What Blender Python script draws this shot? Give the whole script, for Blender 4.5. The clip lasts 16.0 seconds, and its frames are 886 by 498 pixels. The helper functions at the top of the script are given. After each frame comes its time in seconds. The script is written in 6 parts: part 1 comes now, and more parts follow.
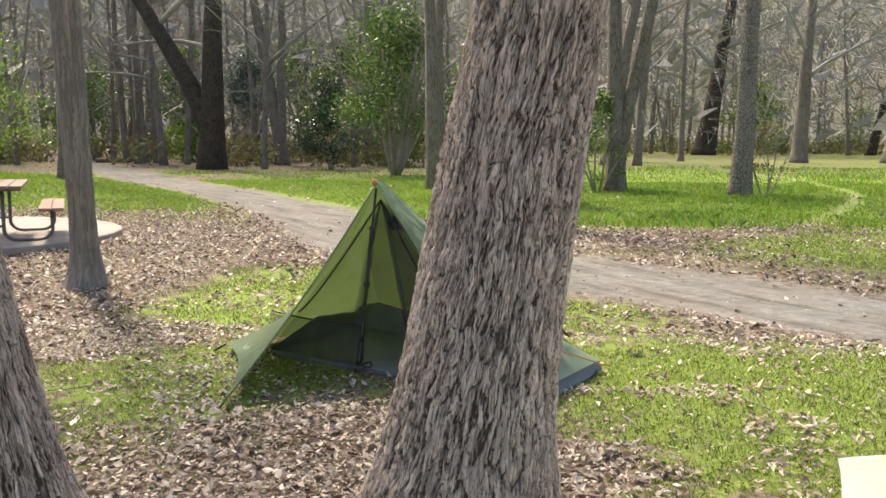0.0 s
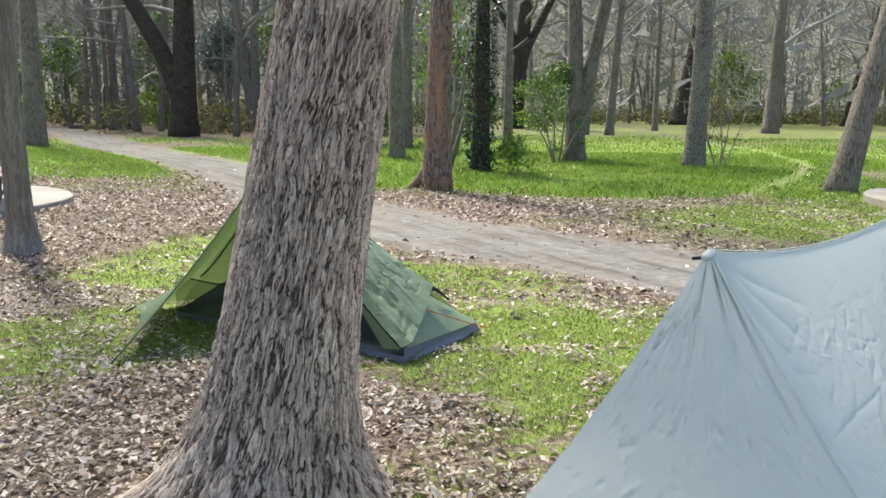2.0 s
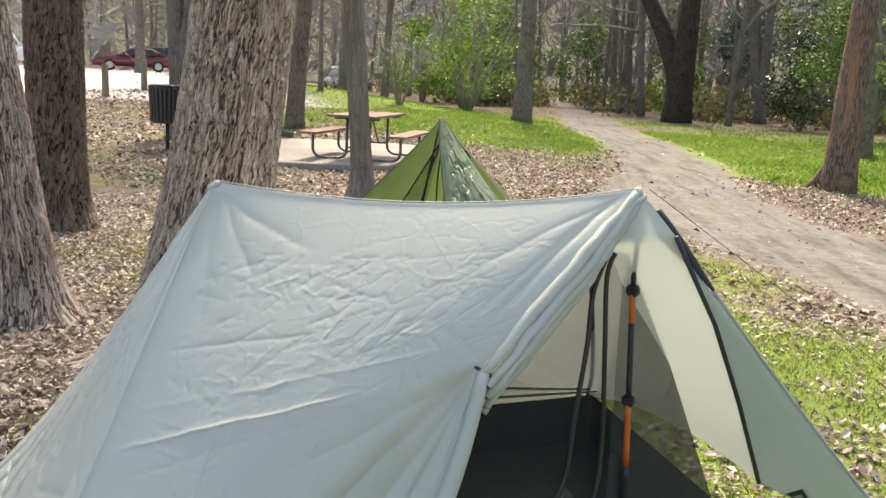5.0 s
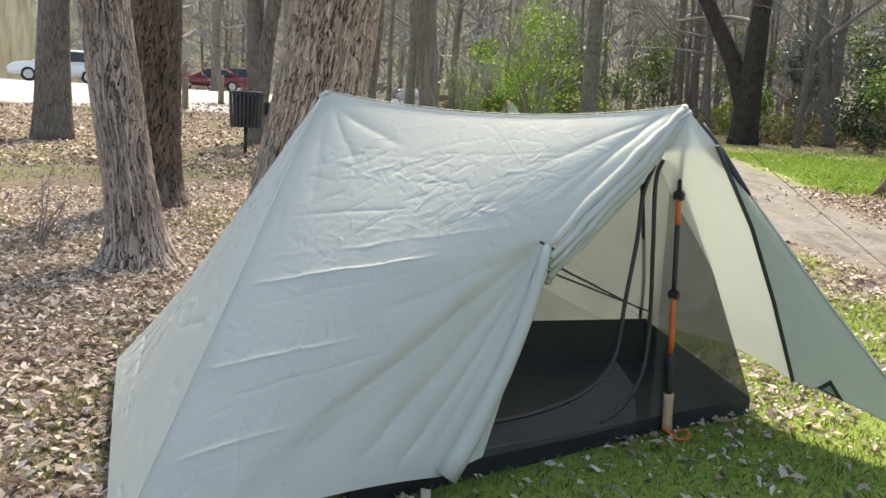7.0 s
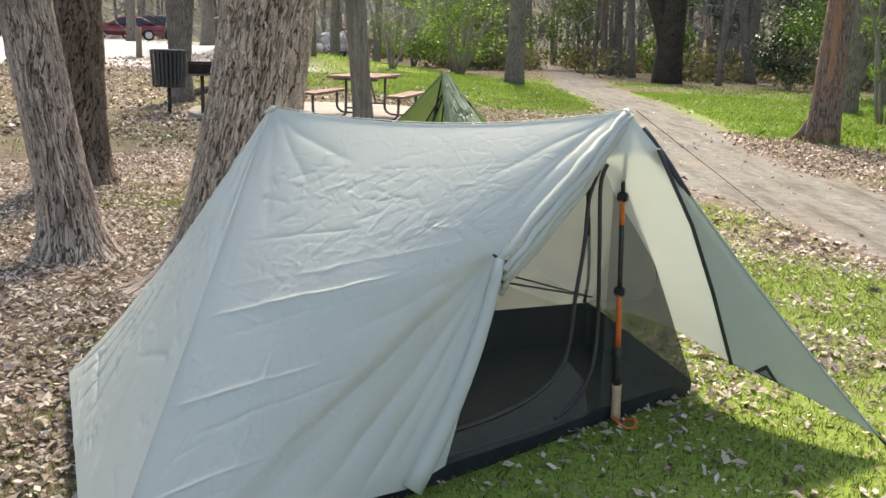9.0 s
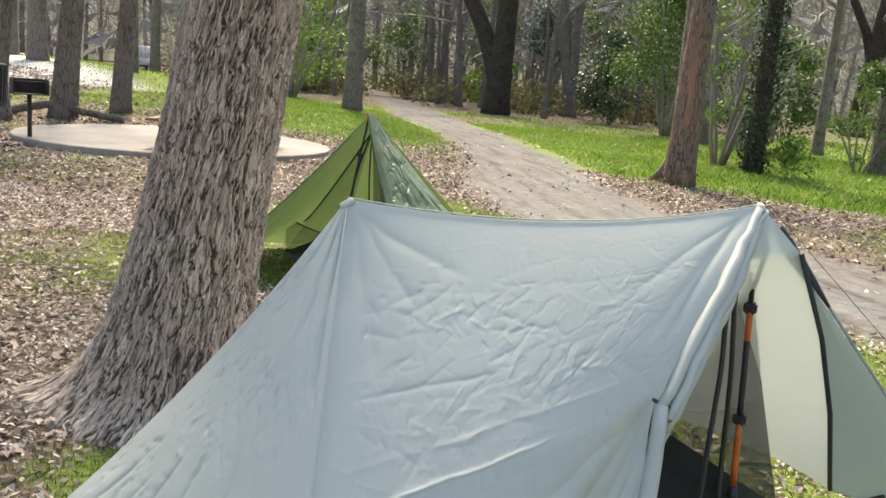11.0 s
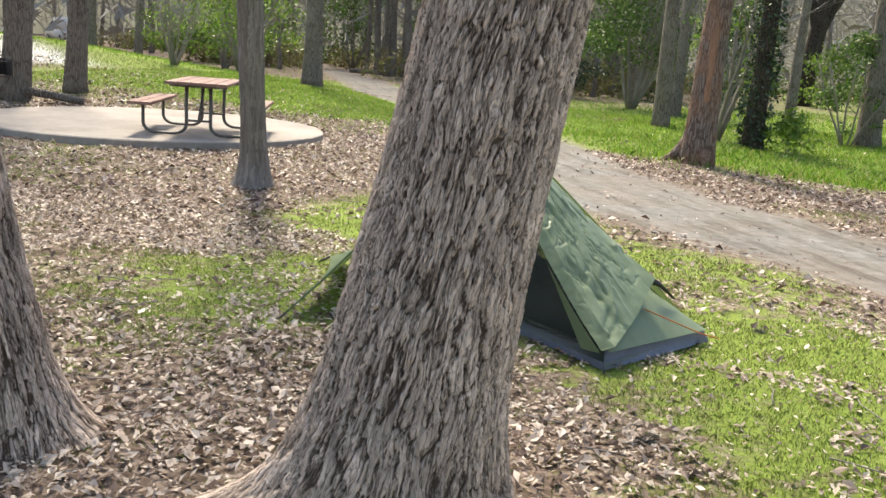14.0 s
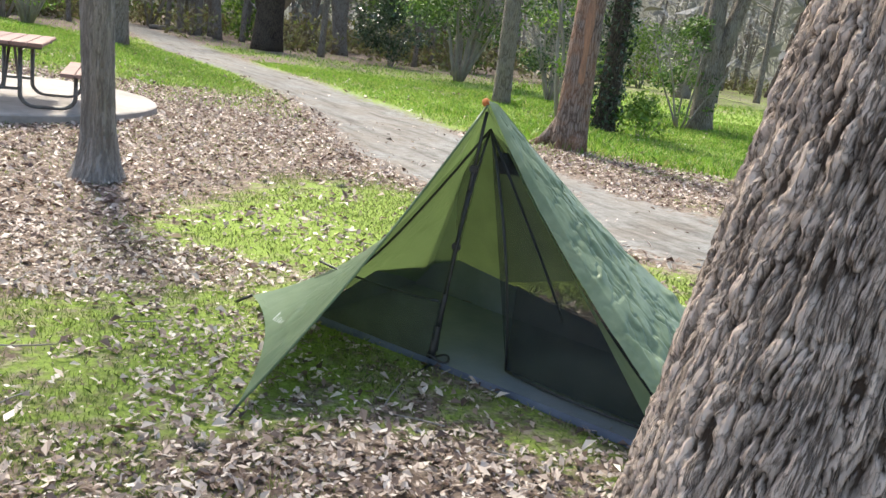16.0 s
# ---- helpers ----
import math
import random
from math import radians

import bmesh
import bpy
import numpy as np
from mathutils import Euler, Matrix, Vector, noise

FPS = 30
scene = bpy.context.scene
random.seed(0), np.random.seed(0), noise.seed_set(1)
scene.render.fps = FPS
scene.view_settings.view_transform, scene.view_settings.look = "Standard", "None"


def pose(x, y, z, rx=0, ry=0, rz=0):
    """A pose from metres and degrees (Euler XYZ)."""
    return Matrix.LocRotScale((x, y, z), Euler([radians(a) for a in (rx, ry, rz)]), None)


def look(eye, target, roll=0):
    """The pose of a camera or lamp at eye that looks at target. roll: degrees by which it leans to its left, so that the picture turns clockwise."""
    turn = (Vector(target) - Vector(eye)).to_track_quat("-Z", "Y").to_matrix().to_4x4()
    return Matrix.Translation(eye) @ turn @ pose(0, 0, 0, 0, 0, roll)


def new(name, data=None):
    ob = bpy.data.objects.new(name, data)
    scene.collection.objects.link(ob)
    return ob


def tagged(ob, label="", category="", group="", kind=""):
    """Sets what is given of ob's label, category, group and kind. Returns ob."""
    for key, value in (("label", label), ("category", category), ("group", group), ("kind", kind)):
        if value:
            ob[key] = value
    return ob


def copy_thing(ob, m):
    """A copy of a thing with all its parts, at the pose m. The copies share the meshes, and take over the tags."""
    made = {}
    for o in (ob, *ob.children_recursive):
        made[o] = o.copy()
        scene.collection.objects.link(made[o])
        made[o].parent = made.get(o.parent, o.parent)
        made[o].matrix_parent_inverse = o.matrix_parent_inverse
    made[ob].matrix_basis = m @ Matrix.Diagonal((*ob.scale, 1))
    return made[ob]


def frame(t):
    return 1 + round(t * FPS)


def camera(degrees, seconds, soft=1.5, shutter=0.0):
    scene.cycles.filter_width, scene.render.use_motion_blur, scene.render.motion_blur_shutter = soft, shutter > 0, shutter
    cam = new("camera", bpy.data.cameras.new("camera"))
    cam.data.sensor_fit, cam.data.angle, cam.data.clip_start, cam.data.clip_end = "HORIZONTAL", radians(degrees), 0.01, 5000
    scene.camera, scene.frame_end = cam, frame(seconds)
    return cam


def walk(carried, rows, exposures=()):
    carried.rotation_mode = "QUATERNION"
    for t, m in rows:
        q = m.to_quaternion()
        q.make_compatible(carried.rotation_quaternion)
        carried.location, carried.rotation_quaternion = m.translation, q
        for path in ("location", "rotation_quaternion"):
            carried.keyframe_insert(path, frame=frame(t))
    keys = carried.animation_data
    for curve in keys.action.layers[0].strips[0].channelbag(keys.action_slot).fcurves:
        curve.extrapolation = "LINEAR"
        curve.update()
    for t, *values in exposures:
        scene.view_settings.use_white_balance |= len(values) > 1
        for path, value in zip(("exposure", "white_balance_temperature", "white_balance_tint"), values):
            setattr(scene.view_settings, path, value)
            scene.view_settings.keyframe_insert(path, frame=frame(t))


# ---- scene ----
cam = camera(53.5, 16.0)
PATH = [
    (0, (0.487, 0.176, 1.493), (0.309, 2.152, 1.241), 0.1),
    (0.5, (0.338, 0.107, 1.508), (0.198, 2.074, 1.175), 1.1),
    (1, (0.332, 0.081, 1.53), (0.177, 2.042, 1.168), 1.0),
    (1.5, (0.734, -0.077, 1.538), (0.583, 1.892, 1.219), 0.5),
    (2, (1.19, -0.194, 1.562), (1.046, 1.774, 1.238), 0.5),
    (2.5, (1.572, 0.041, 1.528), (1.461, 1.996, 1.118), 1.1),
    (3, (2.087, 0.09, 1.484), (1.903, 2.026, 1.015), 0.9),
    (3.5, (2.612, 0.236, 1.47), (2.312, 2.149, 0.971), 1.3),
    (4, (3.128, 0.349, 1.468), (2.544, 2.186, 0.939), 1.5),
    (4.5, (3.524, 0.48, 1.5), (2.579, 2.165, 0.983), 2.2),
    (5, (3.819, 0.565, 1.513), (2.598, 2.103, 1.133), 2.8),
    (5.2, (3.939, 0.554, 1.487), (2.573, 1.973, 1.142), 3.4),
    (7.3, (4.141, 0.116, 1.152), (2.824, 1.584, 0.823), 3.1),
    (7.5, (4.14, 0.109, 1.145), (2.851, 1.597, 0.794), 3.0),
    (8, (4.137, 0.106, 1.153), (2.876, 1.609, 0.764), 2.7),
    (8.5, (4.14, 0.056, 1.292), (2.916, 1.582, 0.876), 2.4),
    (9, (4.079, 0.091, 1.418), (2.883, 1.629, 0.966), 2.0),
    (9.5, (3.86, 0.225, 1.477), (2.679, 1.766, 0.997), 2.4),
    (10, (3.592, 0.183, 1.475), (2.57, 1.845, 1.035), 4.0),
    (10.2, (3.459, 0.148, 1.49), (2.5, 1.852, 1.067), 4.6),
    (12.3, (2.071, 0.668, 1.513), (1.316, 2.482, 1.144), 4.3),
    (12.5, (1.978, 0.737, 1.512), (1.253, 2.562, 1.129), 4.5),
    (13, (1.832, 0.829, 1.534), (1.148, 2.67, 1.158), 5.0),
    (13.5, (1.569, 0.765, 1.504), (0.873, 2.606, 1.149), 5.1),
    (14, (1.281, 0.75, 1.484), (0.586, 2.575, 1.053), 4.3),
    (14.5, (0.902, 1.069, 1.456), (0.192, 2.891, 1.039), 5.1),
    (15, (0.544, 1.279, 1.457), (-0.112, 3.125, 1.052), 5.5),
    (15.5, (0.224, 1.493, 1.437), (-0.256, 3.386, 1.008), 6.2),
    (16, (-0.07, 1.838, 1.46), (-0.317, 3.768, 0.998), 7.2),
]
EXPOSURES = [(0, 1.42, 8000, 9), (1, 1.46, 7600, 8), (1.5, 1.5, 7400, 6), (2, 1.42, 7000, 5), (3, 1.42, 7200, 7), (4, 1.45, 7700, 8), (5, 1.46, 8200, 9), (7.5, 1.5, 7900, 8), (9.5, 1.42, 7900, 8), (13, 1.42, 7600, 8), (15, 1.42, 7600, 8), (16, 1.62, 6900, 7)]
walk(cam, [(t, look(eye, target, roll)) for t, eye, target, roll in PATH], EXPOSURES)

SUN_DIR = Vector((-0.60, 0.78, 1.2)).normalized()

# world and sun
world = bpy.data.worlds.new("world")
scene.world = world
world.use_nodes = True
_nt = world.node_tree
_sky = _nt.nodes.new("ShaderNodeTexSky")
_sky.sky_type = "NISHITA"
_sky.sun_disc = False
_sky.sun_elevation = math.asin(SUN_DIR.z)
_sky.sun_rotation = math.atan2(SUN_DIR.x, SUN_DIR.y)
_sky.air_density, _sky.dust_density, _sky.ozone_density = 1.0, 2.0, 1.0
_nt.links.new(_sky.outputs[0], _nt.nodes["Background"].inputs[0])
_nt.nodes["Background"].inputs[1].default_value = 0.15
sun = new("sun", bpy.data.lights.new("sun", "SUN"))
sun.data.energy, sun.data.angle, sun.data.color = 2.9, radians(9.0), (1.0, 0.95, 0.87)
sun.matrix_world = look(SUN_DIR * 60, (0, 0, 0))


# ---- materials ----
def shader(name):
    m = bpy.data.materials.new(name)
    m.use_nodes = True
    nt = m.node_tree
    return m, nt, nt.nodes["Principled BSDF"], nt.nodes["Material Output"]


def noise_node(nt, scale, detail=6.0, stretch=(1, 1, 1), coords="Object", rough=0.6):
    tc = nt.nodes.new("ShaderNodeTexCoord")
    mp = nt.nodes.new("ShaderNodeMapping")
    mp.inputs["Scale"].default_value = stretch
    n = nt.nodes.new("ShaderNodeTexNoise")
    n.inputs["Scale"].default_value, n.inputs["Detail"].default_value, n.inputs["Roughness"].default_value = scale, detail, rough
    nt.links.new(tc.outputs[coords], mp.inputs[0])
    nt.links.new(mp.outputs[0], n.inputs["Vector"])
    return n


def ramp(nt, source, stops):
    r = nt.nodes.new("ShaderNodeValToRGB")
    while len(r.color_ramp.elements) < len(stops):
        r.color_ramp.elements.new(0.5)
    for e, (p, c) in zip(r.color_ramp.elements, stops):
        e.position, e.color = p, (*c, 1) if len(c) == 3 else c
    nt.links.new(source, r.inputs[0])
    return r.outputs[0]


def mix(nt, fac, a, b, how="MIX"):
    m = nt.nodes.new("ShaderNodeMix")
    m.data_type, m.blend_type = "RGBA", how
    for sock, v in ((m.inputs[0], fac), (m.inputs[6], a), (m.inputs[7], b)):
        if hasattr(v, "is_output"):
            nt.links.new(v, sock)
        else:
            sock.default_value = v if not isinstance(v, tuple) else (*v, 1)[:4]
    return m.outputs[2]


def maths(nt, op, a, b=0.0, clamp=False):
    m = nt.nodes.new("ShaderNodeMath")
    m.operation, m.use_clamp = op, clamp
    for sock, v in ((m.inputs[0], a), (m.inputs[1], b)):
        if hasattr(v, "is_output"):
            nt.links.new(v, sock)
        else:
            sock.default_value = v
    return m.outputs[0]


def bump(nt, bsdf, height, strength=0.4, distance=0.02):
    b = nt.nodes.new("ShaderNodeBump")
    b.inputs["Strength"].default_value, b.inputs["Distance"].default_value = strength, distance
    nt.links.new(height, b.inputs["Height"])
    nt.links.new(b.outputs[0], bsdf.inputs["Normal"])


def plain(name, c1, c2, scale=8.0, rough=0.7, relief=0.2, metal=0.0, stretch=(1, 1, 1), distance=0.005):
    """Two-scale mottled surface."""
    m, nt, p, _ = shader(name)
    big, fine = noise_node(nt, scale, 4, stretch), noise_node(nt, scale * 9, 6, stretch)
    f = maths(nt, "ADD", maths(nt, "MULTIPLY", big.outputs["Fac"], 0.6), maths(nt, "MULTIPLY", fine.outputs["Fac"], 0.4))
    nt.links.new(ramp(nt, f, [(0.35, c1), (0.65, c2)]), p.inputs["Base Color"])
    p.inputs["Roughness"].default_value, p.inputs["Metallic"].default_value = rough, metal
    if relief:
        bump(nt, p, fine.outputs["Fac"], relief, distance)
    return m


def bark_material(name, ridge, groove, tint, patchy=0.5, stretch=(1, 1, 0.14), scale=26.0, near=False):
    m, nt, p, _ = shader(name)
    if near:
        return near_bark(m, nt, p, ridge, groove, tint, patchy)
    fine, big = noise_node(nt, 60, 7, (1, 1, 0.5)), noise_node(nt, 2.2, 4)
    v = nt.nodes.new("ShaderNodeTexVoronoi")
    v.feature = "DISTANCE_TO_EDGE"
    v.inputs["Scale"].default_value = scale
    tc, mp = nt.nodes.new("ShaderNodeTexCoord"), nt.nodes.new("ShaderNodeMapping")
    mp.inputs["Scale"].default_value = stretch
    wob = noise_node(nt, 5, 3)
    nt.links.new(tc.outputs["Object"], mp.inputs[0])
    nt.links.new(mix(nt, 0.06, mp.outputs[0], wob.outputs["Color"], "ADD"), v.inputs["Vector"])
    height = ramp(nt, v.outputs["Distance"], [(0.0, (0, 0, 0)), (0.22, (1, 1, 1))])
    h = maths(nt, "MULTIPLY", height, maths(nt, "ADD", fine.outputs["Fac"], 0.45), True)
    c = ramp(nt, h, [(0.04, groove), (0.75, ridge)])
    c = mix(nt, maths(nt, "MULTIPLY", ramp(nt, big.outputs["Fac"], [(0.42, (0, 0, 0)), (0.62, (1, 1, 1))]), patchy), c, tint, "MIX")
    nt.links.new(c, p.inputs["Base Color"])
    p.inputs["Roughness"].default_value = 0.92
    p.inputs["Specular IOR Level"].default_value = 0.2
    bump(nt, p, h, 0.8, 0.03)
    return m


def near_bark(m, nt, p, ridge, groove, tint, patchy):
    """Flaking plates with dark cracks: the trunk's mesh carries the plates, their tones and its grain."""

    def attr(name):
        n = nt.nodes.new("ShaderNodeAttribute")
        n.attribute_name = name
        return n

    def grain_noise(scale, across, along, detail, rough):
        n, mp = nt.nodes.new("ShaderNodeTexNoise"), nt.nodes.new("ShaderNodeMapping")
        n.inputs["Scale"].default_value, n.inputs["Detail"].default_value, n.inputs["Roughness"].default_value = scale, detail, rough
        mp.inputs["Scale"].default_value = (across, along, 1)
        nt.links.new(grain.outputs["Vector"], mp.inputs[0])
        nt.links.new(mp.outputs[0], n.inputs["Vector"])
        return n.outputs["Fac"]

    grain, plate, tone = attr("grain"), attr("plate").outputs["Fac"], attr("tone").outputs["Fac"]
    streak, speck, stain = grain_noise(3.2, 1.0, 0.5, 8, 0.72), grain_noise(9, 1.0, 0.9, 6, 0.7), noise_node(nt, 3.0, 5).outputs["Fac"]
    edge = nt.nodes.new("ShaderNodeTexVoronoi")
    edge.feature, edge.voronoi_dimensions = "DISTANCE_TO_EDGE", "2D"
    edge.inputs["Scale"].default_value = 1.9
    warp = nt.nodes.new("ShaderNodeTexNoise")
    warp.inputs["Scale"].default_value, warp.inputs["Detail"].default_value, warp.inputs["Roughness"].default_value = 1.4, 7, 0.65
    nt.links.new(grain.outputs["Vector"], warp.inputs["Vector"])
    nt.links.new(mix(nt, 1.1, grain.outputs["Vector"], warp.outputs["Color"], "ADD"), edge.inputs["Vector"])
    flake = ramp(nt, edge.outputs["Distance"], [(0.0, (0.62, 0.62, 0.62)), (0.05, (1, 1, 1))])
    lit = maths(nt, "ADD", maths(nt, "MULTIPLY", tone, 0.38), maths(nt, "ADD", maths(nt, "MULTIPLY", streak, 0.5), maths(nt, "MULTIPLY", speck, 0.3)))
    c = ramp(nt, lit, [(0.33, tuple(0.5 * v for v in ridge)), (0.58, tuple(0.86 * v for v in ridge)), (0.82, tuple(1.15 * v for v in ridge))])
    c = mix(nt, maths(nt, "MULTIPLY", ramp(nt, stain, [(0.45, (0, 0, 0)), (0.65, (1, 1, 1))]), patchy), c, tint)
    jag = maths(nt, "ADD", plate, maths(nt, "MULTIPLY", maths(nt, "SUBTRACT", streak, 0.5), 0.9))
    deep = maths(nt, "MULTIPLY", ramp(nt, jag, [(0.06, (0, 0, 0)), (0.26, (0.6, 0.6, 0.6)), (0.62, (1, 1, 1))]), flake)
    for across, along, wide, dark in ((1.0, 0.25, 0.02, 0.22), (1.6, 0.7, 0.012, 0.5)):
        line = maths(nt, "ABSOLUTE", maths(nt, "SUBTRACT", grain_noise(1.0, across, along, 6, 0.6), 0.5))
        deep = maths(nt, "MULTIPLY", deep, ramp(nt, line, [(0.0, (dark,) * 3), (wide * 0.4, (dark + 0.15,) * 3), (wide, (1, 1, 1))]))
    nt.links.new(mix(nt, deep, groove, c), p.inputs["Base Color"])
    p.inputs["Roughness"].default_value, p.inputs["Specular IOR Level"].default_value = 0.95, 0.15
    h = maths(nt, "ADD", maths(nt, "MULTIPLY", deep, 0.9), maths(nt, "ADD", maths(nt, "MULTIPLY", streak, 0.8), maths(nt, "MULTIPLY", speck, 0.35)))
    bump(nt, p, h, 0.9, 0.009)
    return m


def cloth(name, c1, c2, see=0.35, rough=0.5, crease=0.25, glow=None, scale=5.0):
    """Thin coated nylon: reflects, and lets some light through."""
    m, nt, p, out = shader(name)
    big, fine = noise_node(nt, scale, 5), noise_node(nt, scale * 7, 5, (1, 1, 0.6))
    c = ramp(nt, big.outputs["Fac"], [(0.3, c1), (0.7, c2)])
    nt.links.new(c, p.inputs["Base Color"])
    p.inputs["Roughness"].default_value = rough
    p.inputs["Specular IOR Level"].default_value = 0.35
    v = nt.nodes.new("ShaderNodeTexVoronoi")
    v.feature = "DISTANCE_TO_EDGE"
    v.inputs["Scale"].default_value = scale * 1.6
    tc, w = nt.nodes.new("ShaderNodeTexCoord"), noise_node(nt, scale * 1.5, 4)
    nt.links.new(mix(nt, 0.05, tc.outputs["Object"], w.outputs["Color"], "ADD"), v.inputs["Vector"])
    some = noise_node(nt, scale * 0.6, 2)
    line = maths(nt, "MULTIPLY", ramp(nt, v.outputs["Distance"], [(0.0, (1, 1, 1)), (0.06, (0, 0, 0))]), ramp(nt, some.outputs["Fac"], [(0.42, (0, 0, 0)), (0.54, (1, 1, 1))]))
    bump(nt, p, maths(nt, "ADD", maths(nt, "MULTIPLY", line, 0.2), maths(nt, "MULTIPLY", fine.outputs["Fac"], 0.25)), crease, 0.006)
    t = nt.nodes.new("ShaderNodeBsdfTranslucent")
    if glow:
        t.inputs[0].default_value = (*glow, 1)
    else:
        nt.links.new(c, t.inputs[0])
    ms = nt.nodes.new("ShaderNodeMixShader")
    ms.inputs[0].default_value = see
    nt.links.new(p.outputs[0], ms.inputs[1])
    nt.links.new(t.outputs[0], ms.inputs[2])
    nt.links.new(ms.outputs[0], out.inputs[0])
    return m


def netting(name, colour, open_part):
    """Fine insect mesh, too fine to see thread by thread."""
    m, nt, p, out = shader(name)
    p.inputs["Base Color"].default_value = (*colour, 1)
    p.inputs["Roughness"].default_value = 0.8
    t = nt.nodes.new("ShaderNodeBsdfTransparent")
    n = noise_node(nt, 6, 3)
    ms = nt.nodes.new("ShaderNodeMixShader")
    nt.links.new(maths(nt, "ADD", maths(nt, "MULTIPLY", n.outputs["Fac"], 0.25), open_part - 0.12), ms.inputs[0])
    nt.links.new(p.outputs[0], ms.inputs[1])
    nt.links.new(t.outputs[0], ms.inputs[2])
    nt.links.new(ms.outputs[0], out.inputs[0])
    return m


def leafy(name, stops, see=0.35, rough=0.5):
    """Leaves or blades, each island with its own shade."""
    m, nt, p, out = shader(name)
    g = nt.nodes.new("ShaderNodeNewGeometry")
    c = ramp(nt, g.outputs["Random Per Island"], stops)
    big = noise_node(nt, 0.8, 3)
    c = mix(nt, 0.5, c, ramp(nt, big.outputs["Fac"], [(0.3, (0.55, 0.55, 0.55)), (0.7, (1, 1, 1))]), "MULTIPLY")
    nt.links.new(c, p.inputs["Base Color"])
    p.inputs["Roughness"].default_value = rough
    t = nt.nodes.new("ShaderNodeBsdfTranslucent")
    nt.links.new(c, t.inputs[0])
    ms = nt.nodes.new("ShaderNodeMixShader")
    ms.inputs[0].default_value = see
    nt.links.new(p.outputs[0], ms.inputs[1])
    nt.links.new(t.outputs[0], ms.inputs[2])
    nt.links.new(ms.outputs[0], out.inputs[0])
    return m


def ground_material():
    m, nt, p, _ = shader("woodland_ground")

    def attr(name):
        a = nt.nodes.new("ShaderNodeAttribute")
        a.attribute_name = name
        return a.outputs["Fac"]

    n1, n2, n3 = noise_node(nt, 0.9, 6), noise_node(nt, 7, 8, rough=0.7), noise_node(nt, 45, 6, rough=0.7)
    v = nt.nodes.new("ShaderNodeTexVoronoi")
    v.inputs["Scale"].default_value = 30
    tc = nt.nodes.new("ShaderNodeTexCoord")
    nt.links.new(mix(nt, 0.05, tc.outputs["Object"], n2.outputs["Color"], "ADD"), v.inputs["Vector"])
    grain = nt.nodes.new("ShaderNodeSeparateColor")
    nt.links.new(v.outputs["Color"], grain.inputs[0])
    litter = ramp(nt, grain.outputs[0], [(0.0, (0.11, 0.084, 0.066)), (0.35, (0.19, 0.148, 0.12)), (0.7, (0.28, 0.23, 0.19)), (1.0, (0.43, 0.37, 0.315))])
    litter = mix(nt, ramp(nt, n3.outputs["Fac"], [(0.35, (1, 1, 1)), (0.5, (0, 0, 0))]), litter, (0.085, 0.065, 0.05))
    litter = mix(nt, 1.0, litter, (0.72, 0.68, 0.66), "MULTIPLY")
    green = ramp(nt, n3.outputs["Fac"], [(0.3, (0.08, 0.12, 0.025)), (0.55, (0.19, 0.27, 0.045)), (0.75, (0.29, 0.38, 0.08))])
    dirt = ramp(nt, maths(nt, "ADD", maths(nt, "MULTIPLY", n2.outputs["Fac"], 0.55), maths(nt, "MULTIPLY", n3.outputs["Fac"], 0.45)), [(0.36, (0.104, 0.105, 0.1)), (0.5, (0.185, 0.187, 0.182)), (0.64, (0.295, 0.301, 0.298))])
    dirt = mix(nt, maths(nt, "MULTIPLY", ramp(nt, n3.outputs["Fac"], [(0.55, (0, 0, 0)), (0.7, (1, 1, 1))]), 0.35), dirt, (0.11, 0.085, 0.065))
    dirt = mix(nt, ramp(nt, n1.outputs["Fac"], [(0.4, (0.5, 0.5, 0.5)), (0.65, (0, 0, 0))]), dirt, (0.17, 0.14, 0.112))
    rut = noise_node(nt, 1.6, 6, (1, 1, 1), rough=0.7)
    turn, pull, where = nt.nodes.new("ShaderNodeMapping"), nt.nodes.new("ShaderNodeMapping"), nt.nodes.new("ShaderNodeTexCoord")
    turn.inputs["Rotation"].default_value, pull.inputs["Scale"].default_value = (0, 0, radians(54)), (0.3, 2.4, 1)
    nt.links.new(where.outputs["Object"], turn.inputs[0])
    nt.links.new(turn.outputs[0], pull.inputs[0])
    nt.links.new(pull.outputs[0], rut.inputs["Vector"])
    dirt = mix(nt, 1.0, dirt, ramp(nt, rut.outputs["Fac"], [(0.32, (0.5, 0.47, 0.44)), (0.5, (0.95, 0.94, 0.93)), (0.7, (1.15, 1.13, 1.11))]), "MULTIPLY")
    jag = maths(nt, "MULTIPLY", maths(nt, "SUBTRACT", n2.outputs["Fac"], 0.5), 1.5)
    g = maths(nt, "ADD", attr("grass"), jag)
    col = mix(nt, ramp(nt, g, [(0.42, (0, 0, 0)), (0.68, (0.92, 0.92, 0.92))]), litter, green)
    w = maths(nt, "ADD", attr("path"), maths(nt, "MULTIPLY", jag, 1.2))
    col = mix(nt, ramp(nt, w, [(0.46, (0, 0, 0)), (0.74, (1, 1, 1))]), col, dirt)
    col = mix(nt, attr("road"), col, ramp(nt, n3.outputs["Fac"], [(0.3, (0.42, 0.41, 0.40)), (0.7, (0.55, 0.54, 0.53))]))
    nt.links.new(col, p.inputs["Base Color"])
    p.inputs["Roughness"].default_value = 0.95
    p.inputs["Specular IOR Level"].default_value = 0.15
    h = maths(nt, "ADD", maths(nt, "MULTIPLY", n3.outputs["Fac"], 0.5), maths(nt, "MULTIPLY", grain.outputs[1], 0.5))
    bump(nt, p, h, 0.5, 0.03)
    return m


